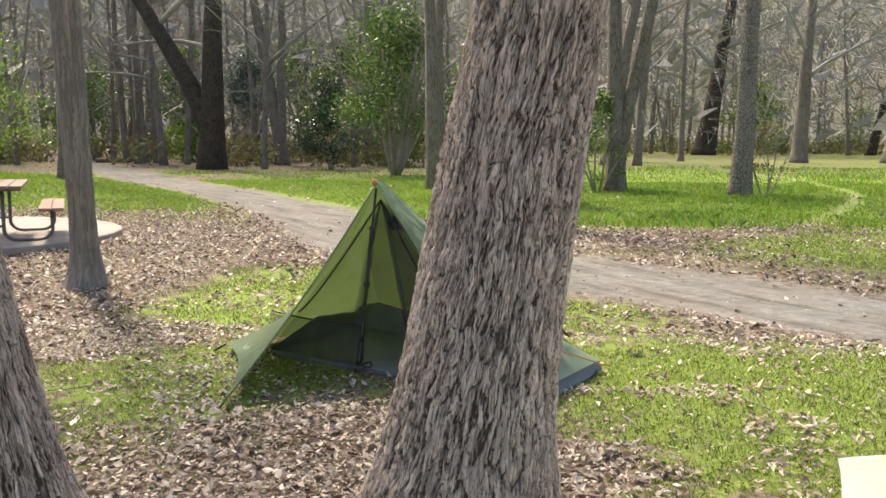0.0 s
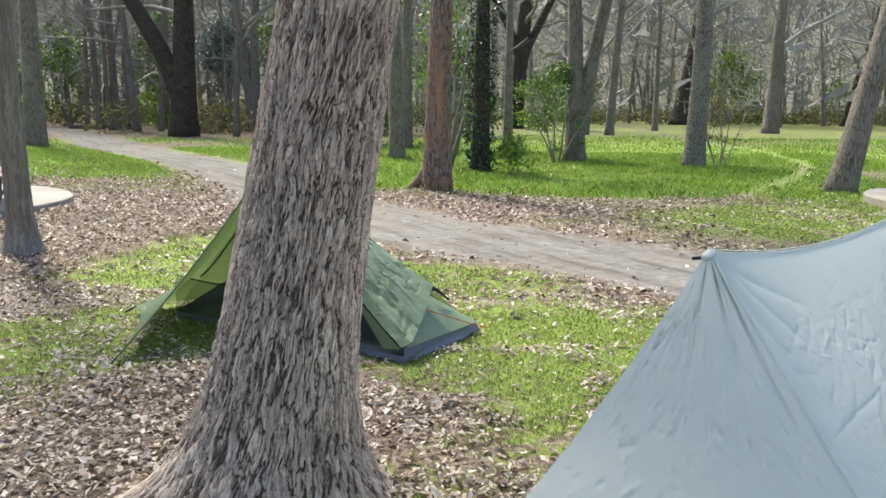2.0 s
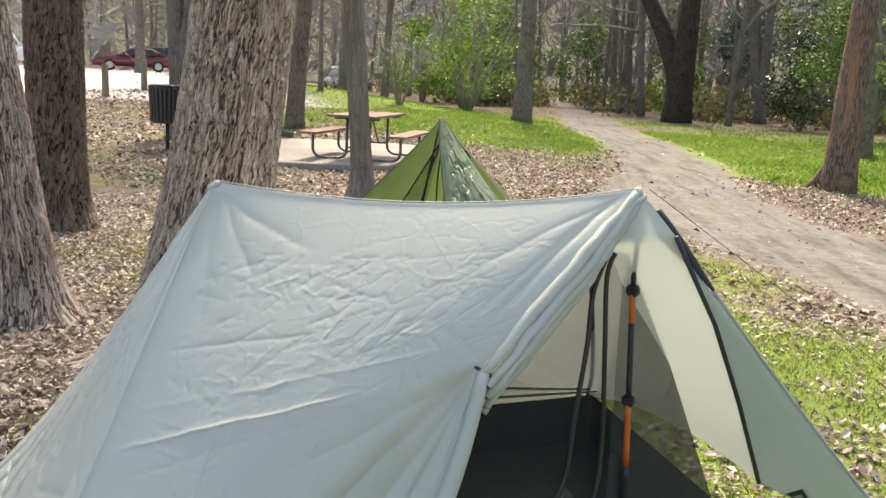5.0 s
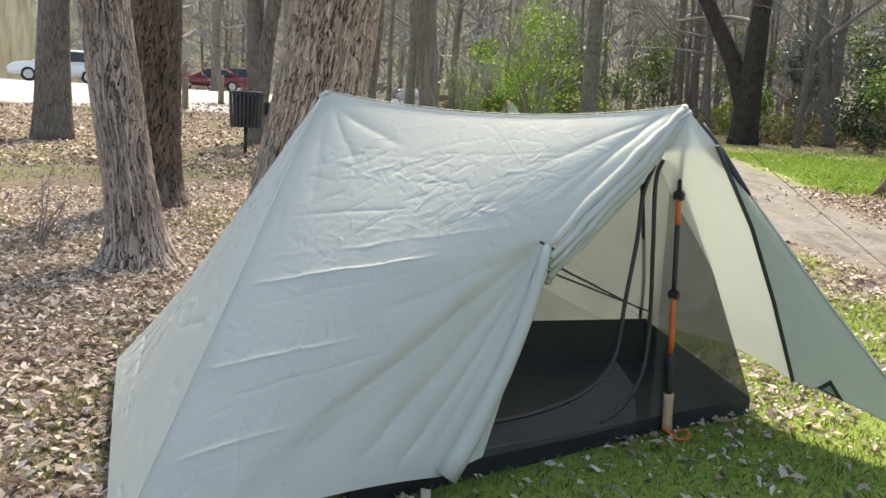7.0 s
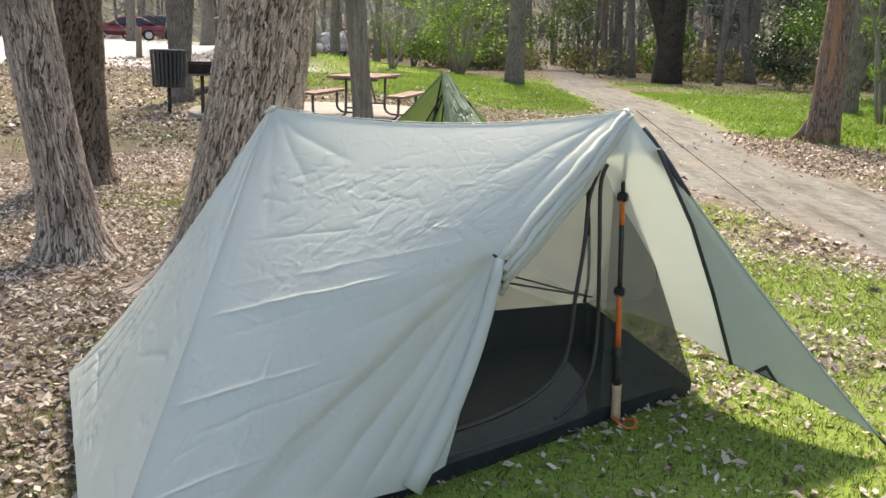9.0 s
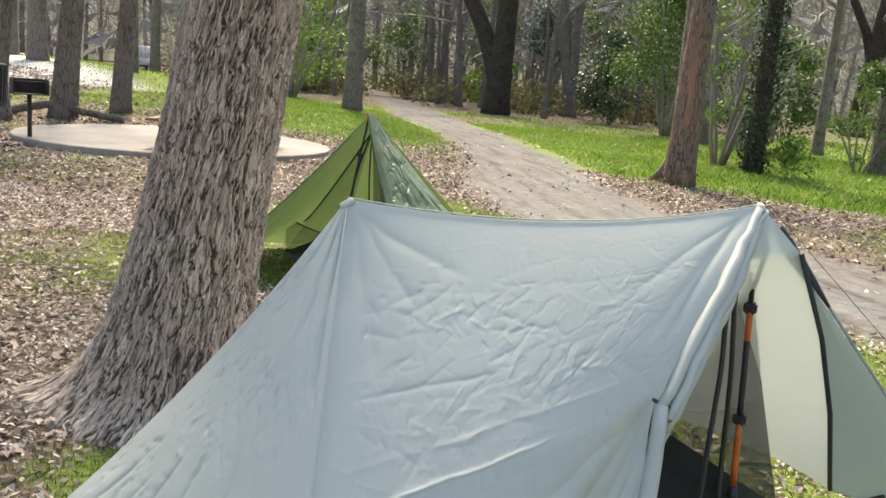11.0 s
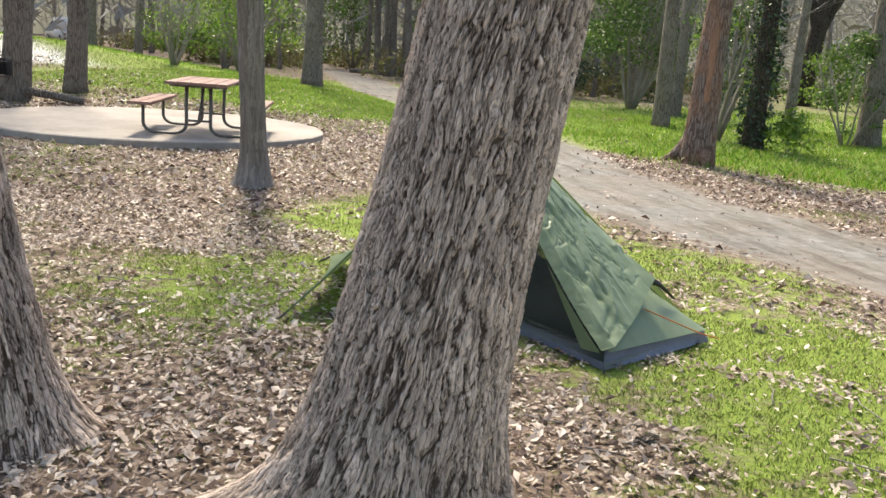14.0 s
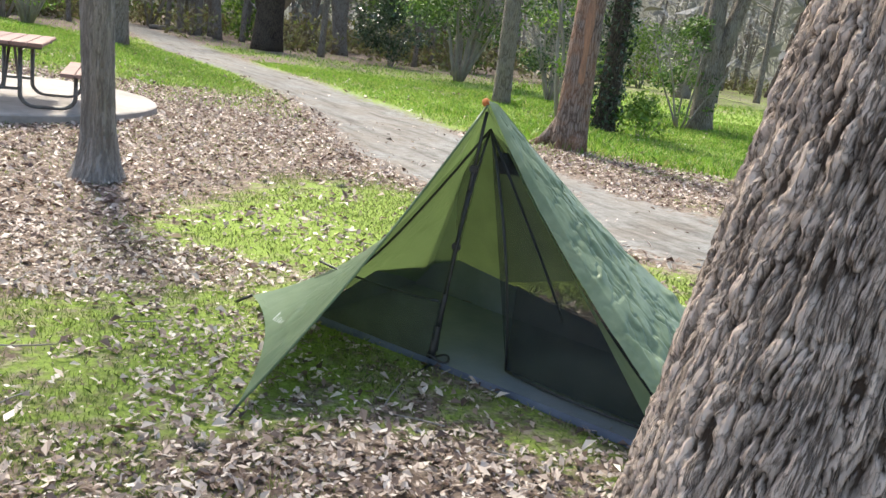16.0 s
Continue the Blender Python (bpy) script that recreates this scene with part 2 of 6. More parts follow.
GROUND = ground_material()
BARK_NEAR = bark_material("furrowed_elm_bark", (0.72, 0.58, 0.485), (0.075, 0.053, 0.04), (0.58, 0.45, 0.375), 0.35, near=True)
BARK_SLIM = bark_material("smooth_grey_brown_bark", (0.36, 0.325, 0.30), (0.19, 0.168, 0.15), (0.34, 0.31, 0.29), 0.4, near=True)
BARK_DARK = bark_material("dark_furrowed_bark", (0.29, 0.215, 0.17), (0.025, 0.019, 0.015), (0.24, 0.19, 0.16), 0.35, near=True)
BARK_GREY = bark_material("grey_bark", (0.25, 0.215, 0.185), (0.09, 0.073, 0.06), (0.29, 0.27, 0.24), 0.4)
BARK_BLACK = bark_material("dark_wet_bark", (0.085, 0.068, 0.055), (0.02, 0.016, 0.013), (0.11, 0.09, 0.075), 0.3)
BARK_PALE = bark_material("pale_blocky_bark", (0.26, 0.235, 0.21), (0.08, 0.07, 0.06), (0.31, 0.28, 0.25), 0.4, (1, 1, 0.7), 16)
BARK_ORANGE = bark_material("bark_with_bare_orange_wood", (0.25, 0.205, 0.175), (0.09, 0.065, 0.05), (0.38, 0.19, 0.10), 0.4)
TWIG = plain("bare_twigs", (0.17, 0.15, 0.135), (0.30, 0.275, 0.25), 0.6, 0.95, 0)
MOSSTWIG = plain("grey_mossy_twigs", (0.21, 0.20, 0.185), (0.34, 0.325, 0.30), 0.5, 0.95, 0)
GREY_CLOTH = cloth("grey_coated_nylon", (0.665, 0.70, 0.645), (0.715, 0.745, 0.69), 0.36, 0.45, 0.26, (0.365, 0.405, 0.38))
# Door flap's nylon: darker and less translucent than GREY_CLOTH.
GREY_FLAP = cloth("darker_grey_nylon", (0.40, 0.465, 0.46), (0.44, 0.505, 0.50), 0.28, 0.45, 0.4, (0.13, 0.175, 0.175))
GREY_DARK = cloth("dark_grey_trim", (0.03, 0.035, 0.04), (0.05, 0.055, 0.06), 0.05, 0.6, 0.2)
GREEN_CLOTH = cloth("olive_green_coated_nylon", (0.125, 0.185, 0.105), (0.18, 0.25, 0.145), 0.36, 0.36, 0.6, (0.155, 0.225, 0.075))
GREEN_SHINY = cloth("crinkled_green_nylon", (0.125, 0.175, 0.10), (0.25, 0.31, 0.19), 0.12, 0.3, 0.35, (0.2, 0.3, 0.06), 9)
GREEN_END = cloth("smooth_green_nylon", (0.15, 0.21, 0.13), (0.22, 0.28, 0.17), 0.2, 0.42, 0.3, (0.2, 0.27, 0.1))
NAVY = cloth("navy_floor_nylon", (0.085, 0.105, 0.16), (0.17, 0.195, 0.26), 0.05, 0.4, 0.6)
TUB_BLACK = cloth("black_floor_nylon", (0.012, 0.014, 0.018), (0.03, 0.034, 0.04), 0.04, 0.45, 0.4)
NET = netting("black_insect_mesh", (0.02, 0.022, 0.022), 0.35)
NET_DENSE = netting("black_insect_mesh_doubled", (0.06, 0.066, 0.064), 0.36)
SLATE = cloth("slate_grey_floor_nylon", (0.14, 0.165, 0.18), (0.19, 0.215, 0.235), 0.06, 0.45, 0.5)
NET_SKIRT = netting("dark_green_grey_mesh", (0.045, 0.055, 0.05), 0.5)
NET_SHEER = netting("sheer_black_insect_mesh", (0.03, 0.033, 0.033), 0.66)
NET_GREY = netting("grey_sheer_mesh", (0.085, 0.092, 0.096), 0.5)
PALE_PRINT = plain("pale_print", (0.55, 0.58, 0.52), (0.65, 0.68, 0.62), 30, 0.6, 0)
BLACK = plain("black_plastic", (0.012, 0.012, 0.013), (0.03, 0.03, 0.032), 30, 0.45, 0.1)
ORANGE = plain("orange_anodised_metal", (0.55, 0.11, 0.025), (0.68, 0.16, 0.04), 40, 0.35, 0, 0.1)
CORK = plain("cork", (0.42, 0.27, 0.16), (0.58, 0.41, 0.27), 60, 0.85, 0.4)
CORD = plain("dark_cord", (0.03, 0.03, 0.03), (0.08, 0.08, 0.08), 60, 0.8, 0)
ORANGE_CORD = plain("orange_cord", (0.55, 0.16, 0.04), (0.65, 0.24, 0.08), 60, 0.8, 0)
CONCRETE = plain("weathered_concrete", (0.20, 0.178, 0.158), (0.34, 0.305, 0.275), 1.1, 0.9, 0.4, distance=0.004)
TABLE_RED = plain("faded_red_brown_planks", (0.20, 0.115, 0.095), (0.29, 0.18, 0.15), 5, 0.8, 0.2, stretch=(0.2, 3, 3))
PIPE = plain("grey_brown_painted_pipe", (0.07, 0.065, 0.06), (0.15, 0.14, 0.13), 20, 0.5, 0.1, 0.3)
LEAF_EVERGREEN = leafy("evergreen_leaves", [(0, (0.035, 0.075, 0.018)), (0.5, (0.085, 0.165, 0.03)), (0.85, (0.15, 0.25, 0.05)), (1, (0.28, 0.36, 0.13))])
LEAF_SPRING = leafy("spring_leaves", [(0, (0.07, 0.14, 0.02)), (0.5, (0.14, 0.25, 0.035)), (1, (0.28, 0.40, 0.08))], 0.45)
LEAF_DARK = leafy("dark_glossy_leaves", [(0, (0.012, 0.03, 0.012)), (0.6, (0.03, 0.065, 0.025)), (1, (0.10, 0.15, 0.08))], 0.2, 0.35)
LEAF_GREY = leafy("grey_green_leaves", [(0, (0.06, 0.09, 0.07)), (0.6, (0.15, 0.20, 0.17)), (1, (0.36, 0.42, 0.38))], 0.25, 0.35)
BRUSH = leafy("dry_undergrowth", [(0, (0.10, 0.085, 0.05)), (0.4, (0.19, 0.16, 0.08)), (0.75, (0.17, 0.21, 0.05)), (1, (0.30, 0.27, 0.17))], 0.35, 0.8)
LITTER = leafy("dead_leaves", [(0, (0.06, 0.036, 0.027)), (0.22, (0.22, 0.148, 0.112)), (0.5, (0.50, 0.395, 0.325)), (0.82, (0.68, 0.58, 0.49)), (1, (0.80, 0.71, 0.62))], 0.22, 0.5)
# Redder leaves, with the tree crowns' shade put into their darker colour.
LITTER_SHADED = leafy("shaded_dead_leaves", [(0, (0.05, 0.03, 0.023)), (0.3, (0.15, 0.09, 0.07)), (0.65, (0.31, 0.215, 0.178)), (0.88, (0.50, 0.40, 0.35)), (1, (0.64, 0.56, 0.50))], 0.2, 0.55)
GRASS = leafy("grass_blades", [(0, (0.075, 0.14, 0.018)), (0.4, (0.16, 0.32, 0.03)), (0.72, (0.265, 0.45, 0.055)), (0.88, (0.40, 0.45, 0.10)), (1, (0.46, 0.42, 0.21))], 0.4, 0.5)
GRASS_NEAR = leafy("short_grass_blades", [(0, (0.065, 0.10, 0.022)), (0.35, (0.15, 0.215, 0.045)), (0.7, (0.245, 0.32, 0.07)), (0.86, (0.34, 0.36, 0.125)), (1, (0.42, 0.36, 0.235))], 0.4, 0.55)


# ---- mesh helpers ----
def mesh_object(name, verts, faces, material, parent=None, label="", smooth=True):
    me = bpy.data.meshes.new(name)
    me.from_pydata([tuple(v) for v in verts] if not isinstance(verts, np.ndarray) else verts.tolist(), [], faces if not isinstance(faces, np.ndarray) else faces.tolist())
    me.materials.append(material)
    if smooth:
        me.shade_smooth()
    me.update()
    ob = new(name, me)
    ob.parent = parent
    if label:
        ob["label"] = label
    return ob


def part(name, bm, material, parent, label="", smooth=False):
    me = bpy.data.meshes.new(name)
    bm.normal_update()
    bm.to_mesh(me)
    bm.free()
    me.materials.append(material)
    if smooth:
        me.shade_smooth()
    ob = new(name, me)
    ob.parent = parent
    if label:
        ob["label"] = label
    return ob


def thing(name, label, category, at=(0, 0, 0), group="", kind=""):
    ob = new(name)
    ob.location = at
    return tagged(ob, label, category, group, kind)


def value_noise(x, y, seed=0):
    """Smooth noise in 0..1 for arrays."""
    xi, yi = np.floor(x).astype(np.int64), np.floor(y).astype(np.int64)
    fx, fy = x - xi, y - yi
    fx, fy = fx * fx * (3 - 2 * fx), fy * fy * (3 - 2 * fy)

    def h(a, b):
        n = (a * 374761393 + b * 668265263 + seed * 974711) & 0x7FFFFFFF
        n = ((n ^ (n >> 13)) * 1274126177) & 0x7FFFFFFF
        return ((n ^ (n >> 16)) & 0xFFFF) / 65535.0

    return (h(xi, yi) * (1 - fx) + h(xi + 1, yi) * fx) * (1 - fy) + (h(xi, yi + 1) * (1 - fx) + h(xi + 1, yi + 1) * fx) * fy


def fbm(x, y, seed=0, octaves=4):
    total, amp = 0.0, 0.5
    for k in range(octaves):
        total = total + amp * value_noise(x * 2**k, y * 2**k, seed + 17 * k)
        amp *= 0.5
    return total / (1 - 0.5**octaves)


def cells(x, y, wrap, seed=0):
    """Worley noise: distances to the nearest two points, and the nearest cell's random height. x wraps after so many cells."""
    xi, yi = np.floor(x).astype(np.int64), np.floor(y).astype(np.int64)
    d1, d2, best = np.full(x.shape, 9.0), np.full(x.shape, 9.0), np.zeros(x.shape)
    for a in (-1, 0, 1):
        for b in (-1, 0, 1):
            cx, cy = xi + a, yi + b
            k = ((cx % wrap) * 73856093 ^ cy * 19349663 ^ (seed * 83492791)) & 0x7FFFFFFF
            k = (k * 1103515245 + 12345) & 0x7FFFFFFF
            r1, r2, r3 = (k & 1023) / 1023, ((k >> 10) & 1023) / 1023, ((k >> 20) & 1023) / 1023
            d = np.hypot(cx + r1 - x, cy + r2 - y)
            closer = d < d1
            d2 = np.where(closer, d1, np.minimum(d2, d))
            best = np.where(closer, r3, best)
            d1 = np.where(closer, d, d1)
    return d1, d2, best


def smooth01(v):
    v = np.clip(v, 0, 1)
    return v * v * (3 - 2 * v)


def terrain(x, y):
    """Height of the ground: flat by the tents, rising gently to the car park."""
    x, y = np.asarray(x, float), np.asarray(y, float)
    s, v = -0.86 * x + 0.51 * y, 0.51 * x + 0.86 * y
    return 1.05 * smooth01((s - 14) / 22) * smooth01((20 - v) / 12)


def tube(points, radii, sides=6):
    """Vertices and faces of a tube along points."""
    pts = [Vector(p) for p in points]
    verts, faces = [], []
    side = None
    for i, p in enumerate(pts):
        d = (pts[min(i + 1, len(pts) - 1)] - pts[max(i - 1, 0)]).normalized()
        if side is None:
            side = d.orthogonal().normalized()
        side = (side - d * side.dot(d)).normalized()
        up = d.cross(side)
        r = radii[i] if hasattr(radii, "__len__") else radii
        for k in range(sides):
            a = 2 * math.pi * k / sides
            verts.append(p + (side * math.cos(a) + up * math.sin(a)) * r)
    for i in range(len(pts) - 1):
        for k in range(sides):
            a, b = i * sides + k, i * sides + (k + 1) % sides
            faces.append((a, b, b + sides, a + sides))
    faces.append(tuple(range(sides))[::-1])
    faces.append(tuple(range((len(pts) - 1) * sides, len(pts) * sides)))
    return verts, faces


class Soup:
    """Collects vertices and faces of many pieces."""

    def __init__(self):
        self.v, self.f = [], []

    def add(self, vf):
        n = len(self.v)
        self.v += vf[0]
        self.f += [tuple(i + n for i in face) for face in vf[1]]
        return self


def tube_object(name, points, radii, material, parent=None, sides=8, label=""):
    return mesh_object(name, *tube(points, radii, sides), material, parent, label)


def box_bm(cx, cy, cz, sx, sy, sz, bevel=0.0):
    bm = bmesh.new()
    bmesh.ops.create_cube(bm, size=1, matrix=Matrix.Translation((cx, cy, cz)) @ Matrix.Diagonal((sx, sy, sz, 1)))
    if bevel:
        bmesh.ops.bevel(bm, geom=bm.edges[:], offset=bevel, segments=2, affect="EDGES")
    return bm


# ---- ground ----
PATH_LINE = [(-60, 96, 0.9), (-34, 62, 0.9), (-19.5, 41.2, 1.2), (-12.5, 30, 1.25), (-9.7, 26, 1.2), (-7, 22.6, 1.1), (-4.7, 19.1, 1.1), (-3.3, 16.6, 1.15),
             (-1.8, 13.4, 1.3), (-0.2, 11.0, 1.35), (1.1, 10.0, 1.3), (2.2, 9.2, 1.2), (3.3, 7.9, 1.05), (5.2, 6.2, 1.0), (9, 3.2, 1.0), (20, -4, 1.0)]
TRAIL_LINE = [(4.3, 13.6, 0.2), (5.1, 15.2, 0.3), (6.5, 17.9, 0.35), (8.0, 20.9, 0.4), (9.2, 24.2, 0.45), (9.8, 27, 0.45), (10.0, 32.5, 0.45), (9.6, 38, 0.5), (10, 50, 0.5), (11, 75, 0.5)]
FAR_LINE = [(-8, 76, 0.6), (10, 76, 0.6), (60, 76, 0.6)]


def line_nearness(x, y, line):
    """1 inside the strip along the line, falling to 0 about its half width beyond the edge; 0.5 on the edge."""
    best = np.zeros(x.shape)
    for (ax, ay, aw), (bx, by, bw) in zip(line, line[1:]):
        dx, dy = bx - ax, by - ay
        k = np.clip(((x - ax) * dx + (y - ay) * dy) / (dx * dx + dy * dy), 0, 1)
        d = np.hypot(x - ax - k * dx, y - ay - k * dy)
        w = aw + k * (bw - aw)
        best = np.maximum(best, np.clip(0.5 + (w - d) / 1.2, 0, 1))
    return best


def path_mask(x, y):
    return np.maximum(np.maximum(line_nearness(x, y, PATH_LINE), 0.6 * line_nearness(x, y, TRAIL_LINE)), line_nearness(x, y, FAR_LINE))


def road_mask(x, y):
    s, v = -0.86 * x + 0.51 * y, 0.51 * x + 0.86 * y
    return smooth01((s - 23.8 - 0.6 * value_noise(v * 0.3, s * 0, 3)) / 0.8) * smooth01((s < 62) * 1.0) * smooth01((9.5 - v) / 1.5)


# ellipses of grass (+) and of leaf litter (-): x, y, half sizes, weight
PATCHES = [(-2.0, 8.6, 1.7, 1.8, 0.42), (-0.9, 7.6, 1.4, 0.9, 0.3), (2.2, 5.6, 2.6, 1.5, 0.42), (1.0, 3.9, 0.9, 1.0, 0.1), (3.3, 3.2, 1.6, 1.3, 0.45), (-1.7, 5.4, 1.2, 1.3, 0.14),
           (0.5, 7.6, 1.6, 0.9, 0.3), (4.5, 6.0, 2.0, 1.5, 0.25), (0.5, 1.3, 0.5, 0.8, -0.1), (-0.2, 4.1, 1.2, 0.9, -0.28), (-3.2, 5.6, 1.8, 2.2, -0.2), (-1.0, 2.2, 1.6, 1.5, -0.3),
           (-4.5, 11.5, 2.2, 3.5, -0.5), (-3.8, 8.4, 1.2, 1.6, -0.4), (-1.2, 15.2, 3.0, 1.4, -0.35), (0.9, 13.2, 2.4, 0.9, -0.3), (1.2, 17.8, 5.5, 3.4, 0.55), (-3.5, 22.0, 3.2, 3.4, 0.5),
           (4.4, 21.5, 4.2, 4.5, 0.55), (-11.0, 21.5, 3.4, 4.5, 0.55), (-8.5, 18.6, 2.5, 2.2, 0.35), (5.5, 12.4, 2.8, 2.4, 0.5), (8, 17, 3, 4, 0.4), (-7, 29, 4, 3, 0.3), (-1, 30, 4, 3, 0.1),
           (-15, 20, 5, 7, 0.25), (-22, 28, 9, 8, 0.5), (-14, 36, 4, 4, 0.35), (-12, 11, 3, 3, 0.1), (-9, 6, 5, 3, 0.05), (0.6, 2.4, 0.35, 0.3, 0.3), (-2.1, 6.3, 1.6, 1.7, 0.13), (-2.3, 4.9, 1.6, 1.0, 0.14), (-0.5, 4.6, 1.4, 0.7, 0.16), (-1.3, 3.9, 0.8, 0.5, 0.15), (1.9, 4.3, 0.9, 0.9, 0.2), (9, 30, 9, 6, 0.3), (2, 33, 8, 5, 0.25), (2.9, 2.0, 0.9, 0.9, 0.32)]


def grass_mask(x, y):
    g = 0.31 + 0.06 * (y < 10) + 0.36 * (fbm(x * 0.7, y * 0.7, 5) - 0.5)
    g = g + 0.25 * smooth01((y - 17) / 8) * smooth01((x + 13) / 5) - 0.2 * smooth01((y - 33) / 10) * smooth01((3 - x) / 8)
    for px, py, sx, sy, w in PATCHES:
        d = np.hypot((x - px) / sx, (y - py) / sy)
        g = g + w * smooth01(1.3 - d)
    return g


def ground_height(x, y):
    lump = 0.05 * (fbm(x * 0.9, y * 0.9, 2) - 0.5)
    return terrain(x, y) + lump * smooth01((np.hypot(x, y) - 0.0) / 3) - 0.03 * line_nearness(x, y, PATH_LINE)


def axis_steps(lo, hi, fine_lo, fine_hi, fine, growth):
    mid = list(np.arange(fine_lo, fine_hi, fine))
    up, step = [fine_hi], fine
    while up[-1] < hi:
        step *= growth
        up.append(up[-1] + step)
    down, step = [fine_lo], fine
    while down[-1] > lo:
        step *= growth
        down.append(down[-1] - step)
    return np.array(down[:0:-1] + mid + up)


def build_ground():
    xs, ys = axis_steps(-900, 900, -8, 8, 0.1, 1.045), axis_steps(-300, 1500, 0, 16, 0.1, 1.045)
    X, Y = np.meshgrid(xs, ys)
    Z = ground_height(X, Y)
    n, m = len(xs), len(ys)
    i = (np.arange(m - 1)[:, None] * n + np.arange(n - 1)[None]).ravel()
    faces = np.stack([i, i + 1, i + n + 1, i + n], 1)
    ob = mesh_object("ground", np.stack([X, Y, Z], -1).reshape(-1, 3), faces, GROUND)
    for name, values in (("path", path_mask(X, Y)), ("grass", grass_mask(X, Y)), ("road", road_mask(X, Y))):
        a = ob.data.attributes.new(name, "FLOAT", "POINT")
        a.data.foreach_set("value", values.ravel().astype(np.float32))
    tagged(ob, "woodland ground of dead leaves, grass and a worn dirt path", "ground", kind="structure")


build_ground()


# ---- trees ----
def near_trunk(name, label, centre, radius, lobes, material, top=4.2, fine_top=2.4, around=560, step=0.0065, cell=(0.019, 0.075), depth=0.02, seed=1, group="park trees"):
    """A close tree: trunk with bark plates in relief. centre(z), radius(z); lobes: (angle, reach, height, sharpness) of the root flares."""
    zs = np.concatenate([np.arange(-0.08, fine_top, step), np.arange(fine_top, top + 0.01, 0.08)])
    a = np.pi / 2 + np.linspace(0, 2 * np.pi, around, endpoint=False)
    Z, A = np.meshgrid(zs, a, indexing="ij")
    R = radius(np.maximum(Z, 0))
    for ang, reach, height, sharp in lobes:
        R = R + reach * np.exp(-np.maximum(Z, 0) / height) * np.abs(np.cos((A - ang) / 2)) ** sharp
    R = R * (1 + 0.05 * (value_noise(A * 3 / np.pi * 2, Z * 1.5, seed) - 0.5) * np.sin(A / 2) ** 2)
    mean = 0.9 * float(radius(np.array(1.0)))
    S = A * mean
    wrap = max(8, round(2 * np.pi * mean / cell[0]))
    sway = fbm(S / 0.10, Z / 0.24, seed + 4, 3) - 0.5
    fray = fbm(S / 0.018, Z / 0.045, seed + 6, 4) - 0.5
    u = A / (2 * np.pi) * wrap + 2.2 * sway + 1.1 * fray
    v = Z / cell[1] + 1.0 * (fbm(S / 0.05, Z / 0.12, seed + 5, 3) - 0.5) + 1.0 * fray
    d1, d2, best = cells(u, v, wrap, seed)
    rough = fbm(S / 0.012, Z / 0.04, seed + 8, 4)
    lump = fbm(S / 0.09, Z / 0.16, seed + 14, 3)
    long_cut = np.abs(fbm(1.15 * u + 0.2 * fray, 0.7 * v, seed + 12, 4) - 0.5)
    short_cut = np.abs(fbm(1.7 * u, 1.3 * v + 0.5 * best, seed + 13, 4) - 0.5)
    plate = smooth01(long_cut / 0.1) * (0.5 + 0.5 * smooth01((d2 - d1) / 0.2)) * (0.6 + 0.4 * smooth01(short_cut / 0.06))
    R = R + depth * (0.62 * plate + 0.28 * (best - 0.5) * plate + 0.5 * (lump - 0.5) - 0.42) + 0.009 * (rough - 0.5)
    C = [centre(z) for z in zs]
    cx, cy = np.array([c[0] for c in C])[:, None], np.array([c[1] for c in C])[:, None]
    P = np.stack([cx + R * np.cos(A), cy + R * np.sin(A), Z], -1).reshape(-1, 3)
    n, m = around, len(zs)
    i, k = np.arange(m - 1)[:, None] * n, np.arange(n)[None]
    faces = np.stack([(i + k), (i + (k + 1) % n), (i + n + (k + 1) % n), (i + n + k)], -1).reshape(-1, 4)
    tree = thing(name, label, "tree", group=group)
    trunk = mesh_object("trunk", P, faces, material, tree)
    for key, values in (("plate", plate), ("tone", best)):
        trunk.data.attributes.new(key, "FLOAT", "POINT").data.foreach_set("value", values.ravel().astype(np.float32))
    grain = trunk.data.attributes.new("grain", "FLOAT_VECTOR", "POINT")
    grain.data.foreach_set("vector", np.stack([A / (2 * np.pi) * wrap + 1.8 * sway + 0.15 * fray, Z / cell[1] + 0.15 * fray, 0 * Z], -1).ravel().astype(np.float32))
    rng = random.Random(seed)
    x, y = centre(top)
    crown = bare_crown(rng, [(Vector((x, y, top - 0.1)), (math.cos(k * 1.05 + seed), math.sin(k * 1.05 + seed), 0.9 if k else 3)) for k in range(7)], 5.0, 0.1, 3, 5)
    mesh_object("crown", crown.v, crown.f, TWIG, tree, "bare branching twigs")
    return tree


def branch(soup, rng, p, d, length, r, level, levels, droop=0.0, kids=4, bend=0.35, sides=5):
    """A limb with its twigs, as tapered tubes."""
    n = max(3, 6 - level)
    pts, q, v = [Vector(p)], Vector(p), Vector(d).normalized()
    for _ in range(n):
        v = (v + Vector((rng.uniform(-1, 1), rng.uniform(-1, 1), rng.uniform(-0.7, 0.9) - droop)) * bend / (1 if level else 2)).normalized()
        q = q + v * (length / n)
        pts.append(q.copy())
    tip = 0.35 if level < levels else 0.15
    soup.add(tube(pts, [r * (1 - (1 - tip) * i / n) for i in range(n + 1)], max(3, sides - level)))
    if level >= levels:
        return
    for _ in range(kids):
        f = rng.uniform(0.3, 1.0)
        i = min(int(f * n), n - 1)
        at = pts[i].lerp(pts[i + 1], f * n - i)
        away = Vector((rng.uniform(-1, 1), rng.uniform(-1, 1), rng.uniform(-0.2, 0.8))).normalized()
        branch(soup, rng, at, (v * 0.5 + away).normalized(), length * rng.uniform(0.4, 0.65), r * (1 - (1 - tip) * f) * rng.uniform(0.45, 0.65), level + 1, levels, droop, kids, bend * 1.1, sides)


